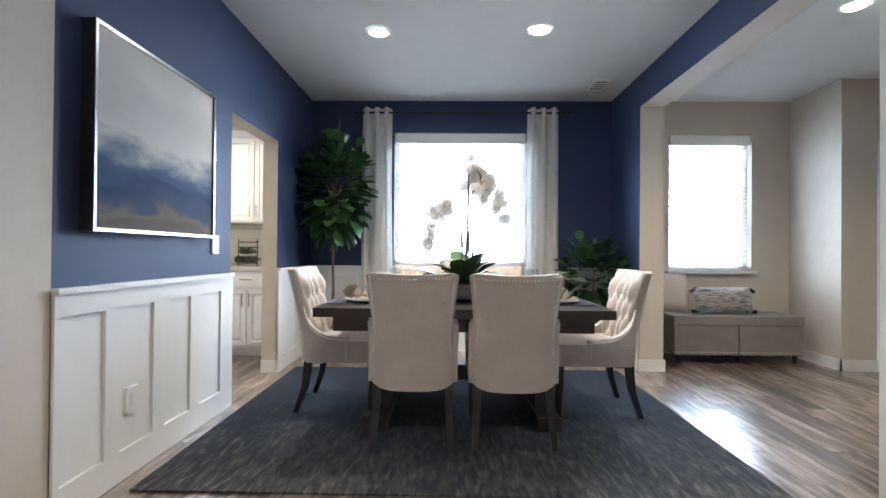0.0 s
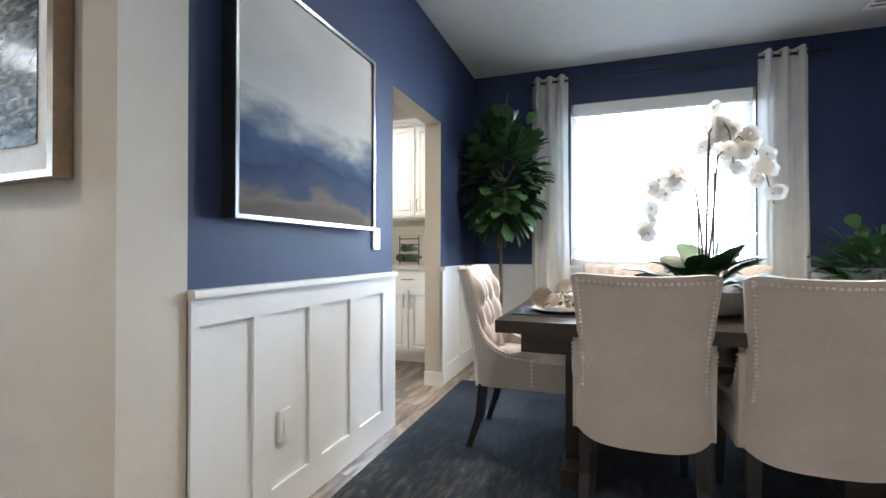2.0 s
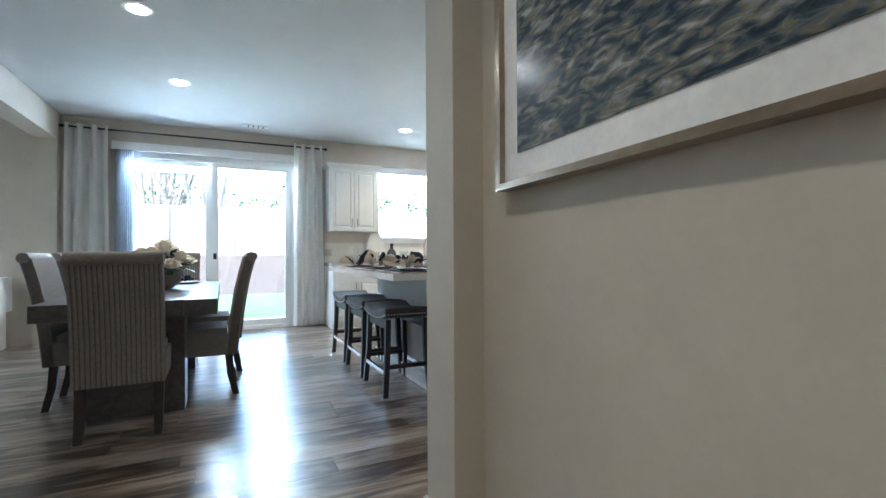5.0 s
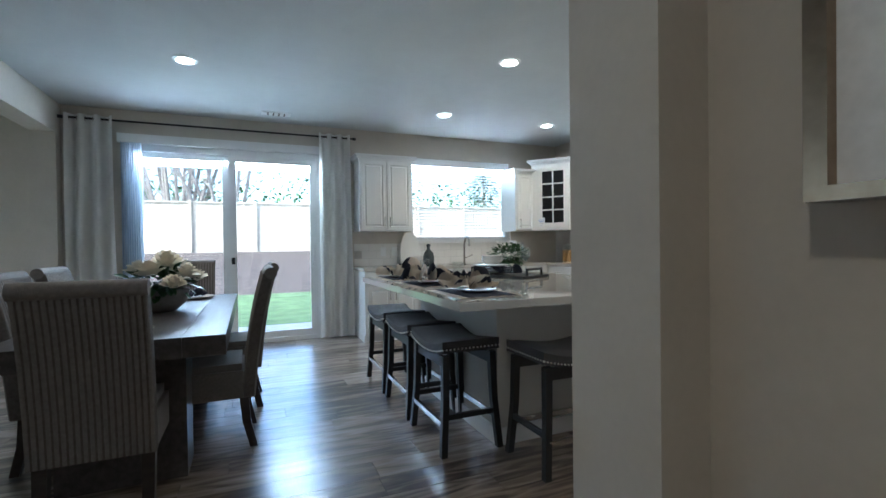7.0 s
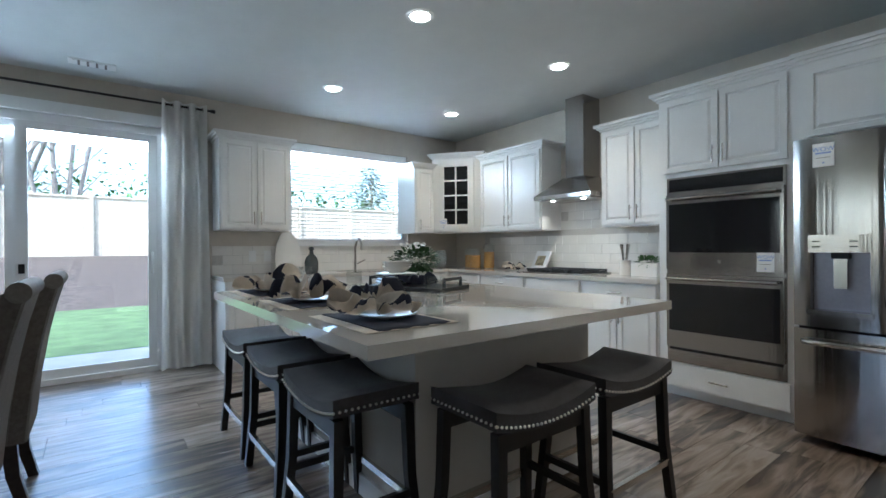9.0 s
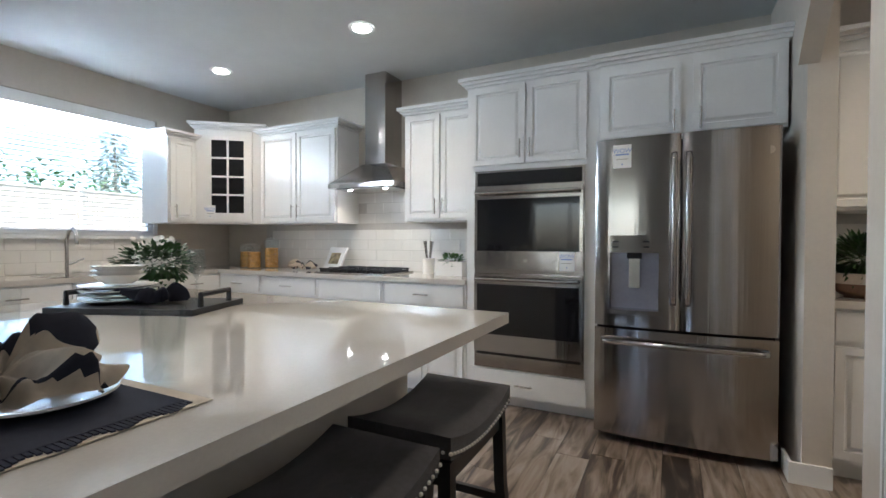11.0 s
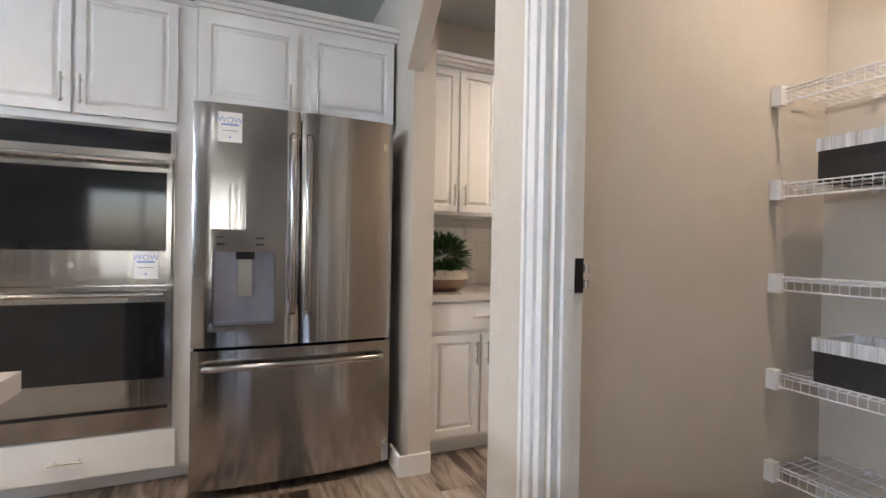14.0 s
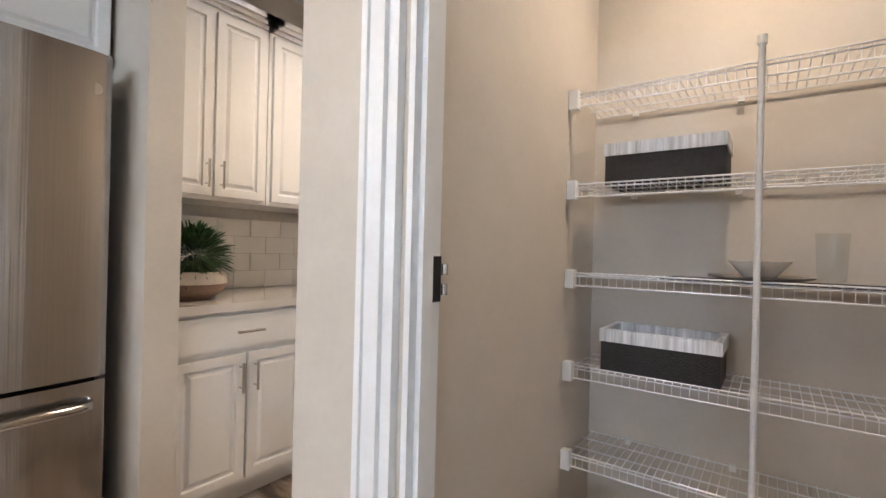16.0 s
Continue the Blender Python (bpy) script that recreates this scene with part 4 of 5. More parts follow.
part("crown", leaves(240, ball(0, -0.02, 0.86, 0.33, 0.27, 0.42), 0.14, 0.1, 5, LEAF), LEAF, tr, smooth=True)
part("stems", tube(bmesh.new(), [(0, 0, 0.3), (0.02, 0, 0.9)], 0.015, 8, 0.006), BARK, tr)
part("pot", lathe([(0.13, 0), (0.16, 0.02), (0.19, 0.36), (0.175, 0.36), (0.16, 0.31)], 28), CERAM, tr, smooth=True)
# orchid centrepiece
oc = thing("orchid_planter", "white phalaenopsis orchids in a low brown bowl on the dining table", "plant", pose(2.72, 3.5, 0.763))
part("bowl", lathe([(0.12, 0), (0.18, 0.02), (0.215, 0.11), (0.205, 0.11), (0.17, 0.08)], 28), STONEB, oc, smooth=True)
STRAP = leaves(24, lambda r: ((r.uniform(-0.06, 0.06), r.uniform(-0.05, 0.05), 0.1), (r.uniform(-1, 1), r.uniform(-1, 1), r.uniform(0.45, 1.3))), 0.36, 0.12, 9, LEAF, 0.3)
part("strap_leaf", STRAP, LEAF, oc, "broad strap leaves", smooth=True)
part("fern", leaves(90, ball(0, 0, 0.13, 0.2, 0.16, 0.08), 0.12, 0.03, 10, LEAF, 0.5), LEAF, oc, "fine fern leaves", smooth=True)
rng = random.Random(4)


def blossom(c, face, size):
    """An open orchid bloom with five cupped round petals."""
    bm, s1 = bmesh.new(), face.orthogonal().normalized()
    for m_ in range(5):
        d = Matrix.Rotation(m_ * 2 * math.pi / 5 + rng.uniform(-0.12, 0.12), 3, face) @ s1
        w, wide = face.cross(d), 0.62 if m_ % 2 else 0.5
        ring = [bm.verts.new(c + size * (0.55 + 0.5 * math.cos(q)) * d + size * wide * math.sin(q) * w + face * (0.12 * size * math.cos(q) ** 2 + 0.0012 * m_)) for q in np.linspace(0, 2 * math.pi, 9)[:-1]]
        mid = bm.verts.new(c + d * size * 0.5 + face * 0.0012 * m_)
        for k in range(8):
            bm.faces.new((mid, ring[k], ring[(k + 1) % 8]))
    bmesh.ops.create_icosphere(bm, subdivisions=1, radius=size * 0.22, matrix=Matrix.Translation(c + face * 0.006))
    return bm


for k, (ex, ey, top, first) in enumerate(((-0.19, 0.0, 0.64, 2.9), (0.1, 0.02, 0.9, 1.9), (0.2, -0.05, 0.78, 2.2), (0.14, 0.05, 0.86, 2.2))):
    pts = [(0, 0, 0.1), (ex * 0.1, ey, 0.4), (ex * 0.2, ey, top - 0.08), (ex * 0.6, ey, top), (ex, ey, top - 0.08), (ex * 1.25, ey, top - 0.3)]
    part("stem", tube(bmesh.new(), pts, 0.006, 6, 0.002), BARK, oc)
    part("stake", tube(bmesh.new(), [(ex * 0.1, ey + 0.01, 0.08), (ex * 0.15, ey + 0.01, top - 0.15)], 0.004, 6), DKWOOD, oc)
    for q in range(12):
        f = first + (4.9 - first) * q / 11
        i = min(4, int(f))
        c = Vector(pts[i]).lerp(Vector(pts[i + 1]), f - i) + Vector((rng.uniform(-0.045, 0.045), rng.uniform(-0.035, 0.035), rng.uniform(-0.03, 0.03)))
        part("blossom", blossom(c, Vector((rng.uniform(-0.7, 0.7), -1, rng.uniform(-0.3, 0.4))).normalized(), rng.uniform(0.034, 0.044)), PETAL, oc, "white orchid blossom", smooth=True)


def napkin(at, s, m=CREAMC, seed=1):
    """A square cloth drawn together in the middle: its folds rise, flare and fall over; a dark band runs across it."""
    t = thing("cloth_napkin", "cream napkin with a navy band gathered into loose folds" if m is CREAMC else "dark navy napkin gathered into loose folds", "napkin", at, "place settings")
    rng, bm = random.Random(seed), bmesh.new()
    ph, rad, n, m_ = [rng.uniform(0, 6.3) for _ in range(5)], [], 120, 14
    for j in range(m_ + 1):
        f = j / m_
        row = []
        for i in range(n):
            a = 2 * math.pi * i / n
            fold = (1 - 1.9 * abs(math.sin(3.5 * a + ph[0] + 0.9 * math.sin(2 * a + ph[1])))) * (0.6 + 0.4 * math.sin(3 * a + ph[2])) + 0.3 * math.cos(13 * a + ph[3] + 3 * f)
            corner = 1 + 0.18 * math.cos(4 * a + ph[3])
            crease = noise.noise(Vector((2.4 * f * math.cos(a), 2.4 * f * math.sin(a), seed * 3.7)))
            r = s * (0.06 + 0.94 * f) * corner * (1 + 0.35 * crease * f) * (1 + 0.26 * fold * f)
            z = s * (0.3 + 0.24 * math.sin(2.8 * f) * (1 + 0.6 * math.cos(a + ph[4])) - 0.22 * f ** 3 + 0.36 * fold * min(1, 2.2 * f) * (1.1 - 0.5 * f) + 0.4 * f * crease)
            tw = a + 0.16 * fold * f * math.sin(3.1 * f)
            row.append(bm.verts.new((r * math.cos(tw), r * math.sin(tw), max(0.004 + 0.01 * f, z))))
        rad.append(row)
    for j in range(m_):
        for i in range(n):
            q = bm.faces.new((rad[j][i], rad[j][(i + 1) % n], rad[j + 1][(i + 1) % n], rad[j + 1][i]))
            a, f = 2 * math.pi * (i + 0.5) / n + ph[1], (j + 0.5) / m_
            flat = f * math.cos(a)
            q.material_index = 1 if 0.2 < flat < 0.55 or -0.62 < flat < -0.5 else 0
    bm.faces.new(rad[0])
    bmesh.ops.solidify(bm, geom=bm.faces[:], thickness=0.0025)
    part("cloth", bm, [m, NAVY], t, smooth=True)


def goblet(at, h=0.2, label="clear stemmed wine glass"):
    solid("wine_glass", lathe([(0.03, 0), (0.004, 0.006), (0.004, h * 0.45), (0.034, h * 0.6), (0.036, h * 0.8), (0.03, h), (0.0285, h), (0.034, h * 0.8), (0.03, h * 0.6), (0.0, h * 0.5)], 20), THING, label, "glass", at, smooth=True)


def tumbler(at):
    solid("tumbler", lathe([(0.034, 0), (0.041, 0.15), (0.0395, 0.15), (0.032, 0.012), (0, 0.012)], 20), THING, "clear glass tumbler at a place setting", "glass", at, smooth=True)


def plate(at, r=0.13, m=CERAM, label="round white ceramic plate"):
    solid("plate", lathe([(r * 0.6, 0), (r, 0.014), (r, 0.018), (r * 0.62, 0.006), (0, 0.006)], 28), m, label, "plate", at, smooth=True)


for x, y in ((2.1, 3.3), (3.3, 3.35), (2.15, 4.0), (3.3, 4.0)):
    solid("placemat", bx(x - 0.2, x + 0.2, y - 0.15, y + 0.15, 0.7635, 0.7665), NAVY, "navy woven placemat on the dining table", "placemat")
    plate(pose(x, y, 0.768))
    napkin(pose(x, y, 0.775), 0.11, seed=int(x * 10))
for x, y in ((2.24, 3.6), (2.3, 3.55), (3.2, 3.62), (3.16, 3.56)):
    goblet(pose(x, y, 0.764))
# foyer
for x in (4.83, 5.46):
    ot = thing("ottoman", "grey upholstered storage ottoman with nailhead trim against the foyer wall", "ottoman", pose(x, 5.0, 0), "ottomans")
    part("body", bx(0, 0.62, 0, 0.42, 0.09, 0.38), GREYF, ot, bevel=0.012)
    part("lid", bx(-0.006, 0.626, -0.006, 0.426, 0.383, 0.47), GREYF, ot, smooth=True, bevel=0.025, seg=3)
    part("nailheads", beads([(k * 0.031 + 0.01, -0.001, 0.115) for k in range(20)]), NAIL, ot)
    for a in (0.05, 0.57):
        for b in (0.05, 0.37):
            part("leg", lathe([(0.015, 0), (0.025, 0.09)], 10), BLACKW, ot, at=pose(a, b, 0))


def pillow(name, label, at, w, h, m):
    bm = bmesh.new()
    n, gs = 10, []
    for s in (-1, 1):
        g = [[bm.verts.new((w * (i / n - 0.5), s * 0.075 * (1 - abs(2 * i / n - 1) ** 2.5) ** 0.6 * (1 - abs(2 * j / n - 1) ** 2.5) ** 0.6, h * j / n)) for i in range(n + 1)] for j in range(n + 1)]
        gs.append(g)
        for j in range(n):
            for i in range(n):
                bm.faces.new((g[j][i], g[j][i + 1], g[j + 1][i + 1], g[j + 1][i]))
    bmesh.ops.remove_doubles(bm, verts=bm.verts[:], dist=1e-4)
    return solid(name, bm, m, label, "pillow", at, smooth=True)


pillow("throw_pillow", "square cream throw pillow leaning on the wall", pose(4.93, 5.3, 0.475, -12), 0.4, 0.4, LINEN)
PATT = mat("black_white_woven", (0.3, 0.29, 0.28), 0.9, vary=0.8, scale=12, stretch=(1, 1, 6))
lp = pillow("lumbar_pillow", "black and white patterned lumbar pillow with tassels", pose(5.42, 5.18, 0.475, -10), 0.58, 0.27, PATT)
for s in (-0.28, 0.28):
    for z in (0.02, 0.25):
        part("tassel", tube(bmesh.new(), [(s, 0, z), (s * 1.15, 0, z - 0.03 if z > 0.1 else z)], 0.015, 8, 0.02), BLACKW, lp)
dr = tagged(new("door_2"), kind="structure")
part("slab", bx(6.7, 7.43, 4.82, 4.86, 0.01, 2.05), WHITE, dr)
for a, b, r, s in ((6.6, 6.69, 0, 2.14), (7.43, 7.52, 0, 2.14), (6.69, 7.43, 2.05, 2.14)):
    part("casing", bx(a, b, 4.782, 4.80, r, s), WHITE, dr, bevel=0.004)
part("knob", lathe([(0.012, 0), (0.012, 0.03), (0.028, 0.04), (0.028, 0.06), (0, 0.065)], 16), DARKM, dr, at=pose(6.76, 4.82, 0.95, 90))

# ---- pantry ----
dp = tagged(new("door_3"), kind="structure")
for x0, x1, y0, y1, z0, z1 in ((-0.66, -0.641, 3.71, 3.80, 0, 2.14), (-0.672, -0.66, 3.735, 3.76, 0, 2.12), (-0.66, -0.641, 2.88, 2.97, 0, 2.14), (-0.66, -0.641, 2.97, 3.71, 2.06, 2.14), (-0.641, -0.55, 3.685, 3.699, 0, 2.04), (-0.641, -0.55, 2.981, 2.995, 0, 2.04), (-0.641, -0.55, 2.995, 3.685, 2.035, 2.049), (-0.62, -0.588, 3.673, 3.685, 0, 2.03), (-0.668, -0.66, 3.785, 3.8, 0, 2.14)):
    part("casing", bx(x0, x1, y0, y1, z0, z1), WHITE, dp, bevel=0.003)
for z in (1.06, 1.9):
    hg = part("hinge", bx(-0.576, -0.551, 3.681, 3.6848, z, z + 0.09), DARKM, dp, "dark metal hinge plate", bevel=0.001)
    for dz in (0.013, 0.053):
        part("knuckle", tube(bmesh.new(), [(-0.544, 3.678, z + dz), (-0.544, 3.678, z + dz + 0.022)], 0.007, 10), CHROME, hg, smooth=True)
WIRE = mat("white_coated_wire", (0.75, 0.75, 0.76), 0.4)
for z in (1.735, 1.41, 1.09, 0.757, 0.438):
    sh = thing("wire_shelf", "white coated wire pantry shelf on wall brackets", "shelf", pose(0, 0, z), "pantry wire shelves")
    for x, z in ((0.335, -0.012), (0.43, -0.012), (0.53, -0.012), (0.62, -0.012), (0.333, -0.045), (0.333, 0.0)):
        part("long_rod", tube(bmesh.new(), [(x, 2.22, z), (x, 3.75, z)], 0.0027, 6), WIRE, sh)
    bm = bmesh.new()
    for k in range(60):
        y = 2.23 + k * 0.0255
        box(bm, 0.333, 0.625, y - 0.001, y + 0.001, -0.009, -0.007)
        box(bm, 0.331, 0.333, y - 0.001, y + 0.001, -0.045, 0.0)
    part("wire_grid", bm, WIRE, sh)
    part("end_bracket", bx(0.31, 0.345, 3.725, 3.757, -0.055, 0.012), WHITE, sh, bevel=0.004)
    for y in (2.45, 2.85, 3.25, 3.6):
        part("wall_clip", bx(0.612, 0.63, y - 0.01, y + 0.01, -0.028, -0.008), WHITE, sh, bevel=0.003)
po = thing("shelf_pole", "white metal support pole in front of the pantry shelves", "pole")
part("pole", tube(bmesh.new(), [(0.318, 3.185, 0.0), (0.318, 3.185, 1.79)], 0.009, 10), WIRE, po, smooth=True)
part("cap", lathe([(0.013, 0), (0.013, 0.025), (0, 0.03)], 12), WHITE, po, at=pose(0.318, 3.185, 1.78))
STRIPE = mat("striped_liner", (0.66, 0.66, 0.67), 0.9, vary=0.3, scale=14, stretch=(1, 4, 0.1))
DKWEAVE = mat("dark_woven_rattan", (0.018, 0.014, 0.013), 0.6, vary=0.3, scale=60, bump=1.0, bscale=150)
for z in (1.402, 0.749):
    bk = thing("storage_basket", "dark woven basket with a striped cloth liner on a wire shelf", "basket", pose(0.36, 3.272, z), "pantry baskets")
    bm = bmesh.new()
    for x0, x1, y0, y1 in ((0, 0.012, 0, 0.365), (0.2, 0.212, 0, 0.365), (0.012, 0.2, 0, 0.012), (0.012, 0.2, 0.353, 0.365)):
        box(bm, x0, x1, y0, y1, 0, 0.118)
    box(bm, 0.012, 0.2, 0.012, 0.353, 0, 0.01)
    part("body", bm, DKWEAVE, bk)
    bm = bmesh.new()
    for x0, x1, y0, y1 in ((-0.005, 0.016, -0.005, 0.37), (0.196, 0.217, -0.005, 0.37), (0.016, 0.196, -0.005, 0.016), (0.016, 0.196, 0.349, 0.37)):
        box(bm, x0, x1, y0, y1, 0.105, 0.148)
    part("liner", bm, STRIPE, bk, "white cloth liner with grey stripes", bevel=0.004)
solid("placemat", bx(0.36, 0.6, 2.75, 3.45, 1.083, 1.086), NAVY, "dark placemat on the pantry shelf", "placemat")
plate(pose(0.46, 3.183, 1.087), 0.14, STONEB, "grey dinner plate on the pantry shelf")
solid("bowl", lathe([(0.04, 0), (0.085, 0.055), (0.082, 0.055), (0.036, 0.006), (0, 0.006)], 24), CERAM, "white ceramic bowl on a plate", "bowl", pose(0.46, 3.183, 1.096), smooth=True)
tumbler(pose(0.44, 3.01, 1.087))
# butler's pantry things
bp = thing("potted_grass", "green grassy plant in a two-tone wooden bowl on the pantry counter", "plant", pose(-0.27, 5.3, 0.912))
part("bowl", lathe([(0.08, 0), (0.13, 0.03), (0.15, 0.07), (0.14, 0.07), (0.1, 0.04)], 28), mat("brown_wood_bowl", (0.2, 0.125, 0.085), 0.5, vary=0.2), bp, "brown wooden bowl base", smooth=True)
part("rim_band", lathe([(0.149, 0.0705), (0.15, 0.09), (0.14, 0.125), (0.128, 0.125), (0.13, 0.08)], 28), mat("cream_bowl_glaze", (0.6, 0.54, 0.47), 0.4), bp, "cream upper band", smooth=True)
part("leaves", leaves(1500, ball(0, 0, 0.2, 0.13, 0.13, 0.12), 0.08, 0.011, 21, LEAF), LEAF, bp)
wr = thing("wine_rack", "black metal rack holding wine bottles on the counter", "wine rack", pose(0.5, 5.22, 0.912))
for k in range(5):
    bm = tube(bmesh.new(), [(-0.1, 0.0, 0.03 + 0.055 * k), (0.1, 0.0, 0.03 + 0.055 * k)], 0.006, 6)
    part("bar", bm, BLACKW, wr)
for x in (-0.1, 0.1):
    part("post", tube(bmesh.new(), [(x, 0, 0), (x, 0, 0.28)], 0.006, 6), BLACKW, wr)
for x, z in ((-0.05, 0.07), (0.05, 0.07), (0.0, 0.16)):
    solid("wine_bottle", lathe([(0.036, 0), (0.037, 0.18), (0.014, 0.23), (0.014, 0.3), (0, 0.3)], 16), mat("bottle_green", (0.02, 0.035, 0.015), 0.1), "dark green wine bottle lying in the rack", "bottle", pose(0.5 + x, 5.1, 0.912 + z, -90), smooth=True)

# ---- kitchen things ----
TL, TH = 0.2, 0.1
tile_big = mesh_of("tile", bx(0.0015, TL - 0.0015, -0.008, 0, 0.0015, TH - 0.0015), TILE, bevel=0.0015, seg=1)


def backsplash(name, at, w, h):
    s = structure(name, bx(0, w, -0.003, -0.0005, 0, h), GROUT)
    s.matrix_world = at
    for r in range(int(h / TH + 0.01)):
        for k in range(int(w / TL)):
            x = k * TL + (TL / 2 if r % 2 else 0)
            if x + TL <= w + 0.01:
                ob = new("tile", tile_big)
                ob.parent, ob.location = s, (x, 0, r * TH)


backsplash("trim_backsplash_north", pose(-5.28, 5.88, 0.911), 2.72, 0.46)
backsplash("trim_backsplash_hood", pose(-4.0, 5.8795, 1.372), 0.74, 0.5)
backsplash("trim_backsplash_west", pose(-5.9, 2.62, 0.911, rz=90), 2.66, 0.3)
backsplash("trim_backsplash_passage", pose(-0.47, 5.66, 0.911), 1.42, 0.46)


def stool(at):
    t = thing("bar_stool", "black wooden counter stool with a charcoal saddle seat and nailheads", "stool", at, "stools at the island")
    bm = bmesh.new()
    n, m_ = 14, 8
    tops = [[bm.verts.new((0.265 * (2 * i / n - 1), 0.18 * (2 * j / m_ - 1), 0.6 + 0.045 * (2 * i / n - 1) ** 2 + 0.03 * (1 - (2 * j / m_ - 1) ** 4) * (1 - (2 * i / n - 1) ** 6))) for i in range(n + 1)] for j in range(m_ + 1)]
    lows = [[bm.verts.new((v.co.x, v.co.y, 0.545 + 0.035 * (v.co.x / 0.265) ** 2)) for v in r] for r in tops]
    for g in (tops, lows):
        for j in range(m_):
            for i in range(n):
                bm.faces.new((g[j][i], g[j][i + 1], g[j + 1][i + 1], g[j + 1][i]))
    edge = lambda g: [*g[0], *(r[-1] for r in g[1:]), *reversed(g[-1][:-1]), *(r[0] for r in reversed(g[1:-1]))]
    ea, eb = edge(tops), edge(lows)
    for k in range(len(ea)):
        bm.faces.new((ea[k], ea[(k + 1) % len(ea)], eb[(k + 1) % len(ea)], eb[k]))
    part("seat", bm, CHAR, t, "charcoal upholstered saddle seat", smooth=True)
    nails = [(0.265 * u_, s * 0.182, 0.56 + 0.04 * u_ * u_) for s in (-1, 1) for u_ in np.linspace(-1, 1, 26)] + [(s * 0.267, 0.18 * u_, 0.6) for s in (-1, 1) for u_ in np.linspace(-1, 1, 16)]
    tagged(part("nailheads", beads(nails, 0.0062), NAIL, t), "polished nailhead trim", kind="stuff")
    for sy in (-1, 1):
        part("apron", bx(-0.22, 0.22, sy * 0.145 - 0.012, sy * 0.145 + 0.012, 0.49, 0.55), BLACKW, t)
        part("stretcher", bx(-0.235, 0.235, sy * 0.172 - 0.01, sy * 0.172 + 0.01, 0.16, 0.19), CHROME, t, "brushed metal foot rail", bevel=0.002)
        for sx in (-1, 1):
            part("leg", leg(sx * 0.225, sy * 0.148, sx * 0.255, sy * 0.178, 0.56, 0.02, 0.018), BLACKW, t)
    for sx in (-1, 1):
        part("stretcher", bx(sx * 0.243 - 0.01, sx * 0.243 + 0.01, -0.17, 0.17, 0.2, 0.23), BLACKW, t)
    return t


s0 = stool(pose(-2.44, 2.5, 0))
for x, y, rz in ((-3.05, 2.5, 0), (-3.66, 2.5, 0), (-1.92, 2.95, 90), (-1.92, 3.55, 90)):
    copy_thing(s0, pose(x, y, 0, rz=rz))
ZI = 0.9165
for k, x in enumerate((-2.14, -2.82, -3.48)):
    pm = thing("placemat", "navy fringed placemat on a cream runner on the island", "placemat", pose(x, 2.5, ZI), "island placemats")
    part("cloth", bx(-0.2, 0.2, -0.14, 0.14, 0.002, 0.005), NAVY, pm)
    part("runner", bx(-0.23, 0.23, -0.19, 0.17, 0, 0.0018), CREAMC, pm)
    bm = bmesh.new()
    for q in range(34):
        a = -0.138 + 0.276 * q / 33
        for s in (-1, 1):
            box(bm, *sorted((s * 0.2, s * (0.225 + 0.008 * math.sin(7 * q)))), a - 0.003, a + 0.003, 0.002, 0.0045)
    tagged(part("fringe", bm, NAVY, pm), kind="stuff")
    plate(pose(x, 2.52, ZI + 0.0055), 0.11)
    napkin(pose(x - 0.02, 2.47, ZI + 0.016), 0.15, seed=k + 3)
    tumbler(pose(x + 0.06, 2.69, ZI))
ty = thing("serving_tray", "black wooden serving tray with raised handles on the island", "tray", pose(-3.12, 3.29, ZI, rz=22))
part("base", bx(-0.3, 0.3, -0.18, 0.18, 0, 0.022), BLACKW, ty, bevel=0.003)
for s in (-1, 1):
    part("handle", tube(bmesh.new(), [(s * 0.28, -0.1, 0.02), (s * 0.28, -0.1, 0.07), (s * 0.28, 0.1, 0.07), (s * 0.28, 0.1, 0.02)], 0.011, 8), BLACKW, ty)
for k in range(4):
    plate(pose(-3.27, 3.25, ZI + 0.0225 + k * 0.0185), 0.14)
for k in range(3):
    solid("bowl", lathe([(0.05, 0), (0.1, 0.04), (0.097, 0.04), (0.045, 0.006), (0, 0.006)], 24), CERAM, "white ceramic bowl stacked on plates", "bowl", pose(-3.27, 3.25, ZI + 0.098 + k * 0.018), smooth=True)
napkin(pose(-3.05, 3.28, ZI + 0.022), 0.1, NAVY, 8)
goblet(pose(-3.02, 3.42, ZI + 0.023), 0.22)
goblet(pose(-2.94, 3.37, ZI + 0.023), 0.22)
fp = thing("flower_bowl", "leafy green plant with small white flowers on the island", "plant", pose(-3.52, 3.56, ZI))
part("bowl", lathe([(0.08, 0), (0.12, 0.09), (0.11, 0.09), (0, 0.03)], 24), CERAM, fp, smooth=True)
part("leaves", leaves(1000, ball(0, 0, 0.17, 0.21, 0.19, 0.11), 0.034, 0.022, 31, LEAF), LEAF, fp)
tagged(part("flowers", leaves(110, ball(0, 0, 0.22, 0.18, 0.16, 0.09), 0.026, 0.026, 33, PETAL), PETAL, fp), kind="stuff")
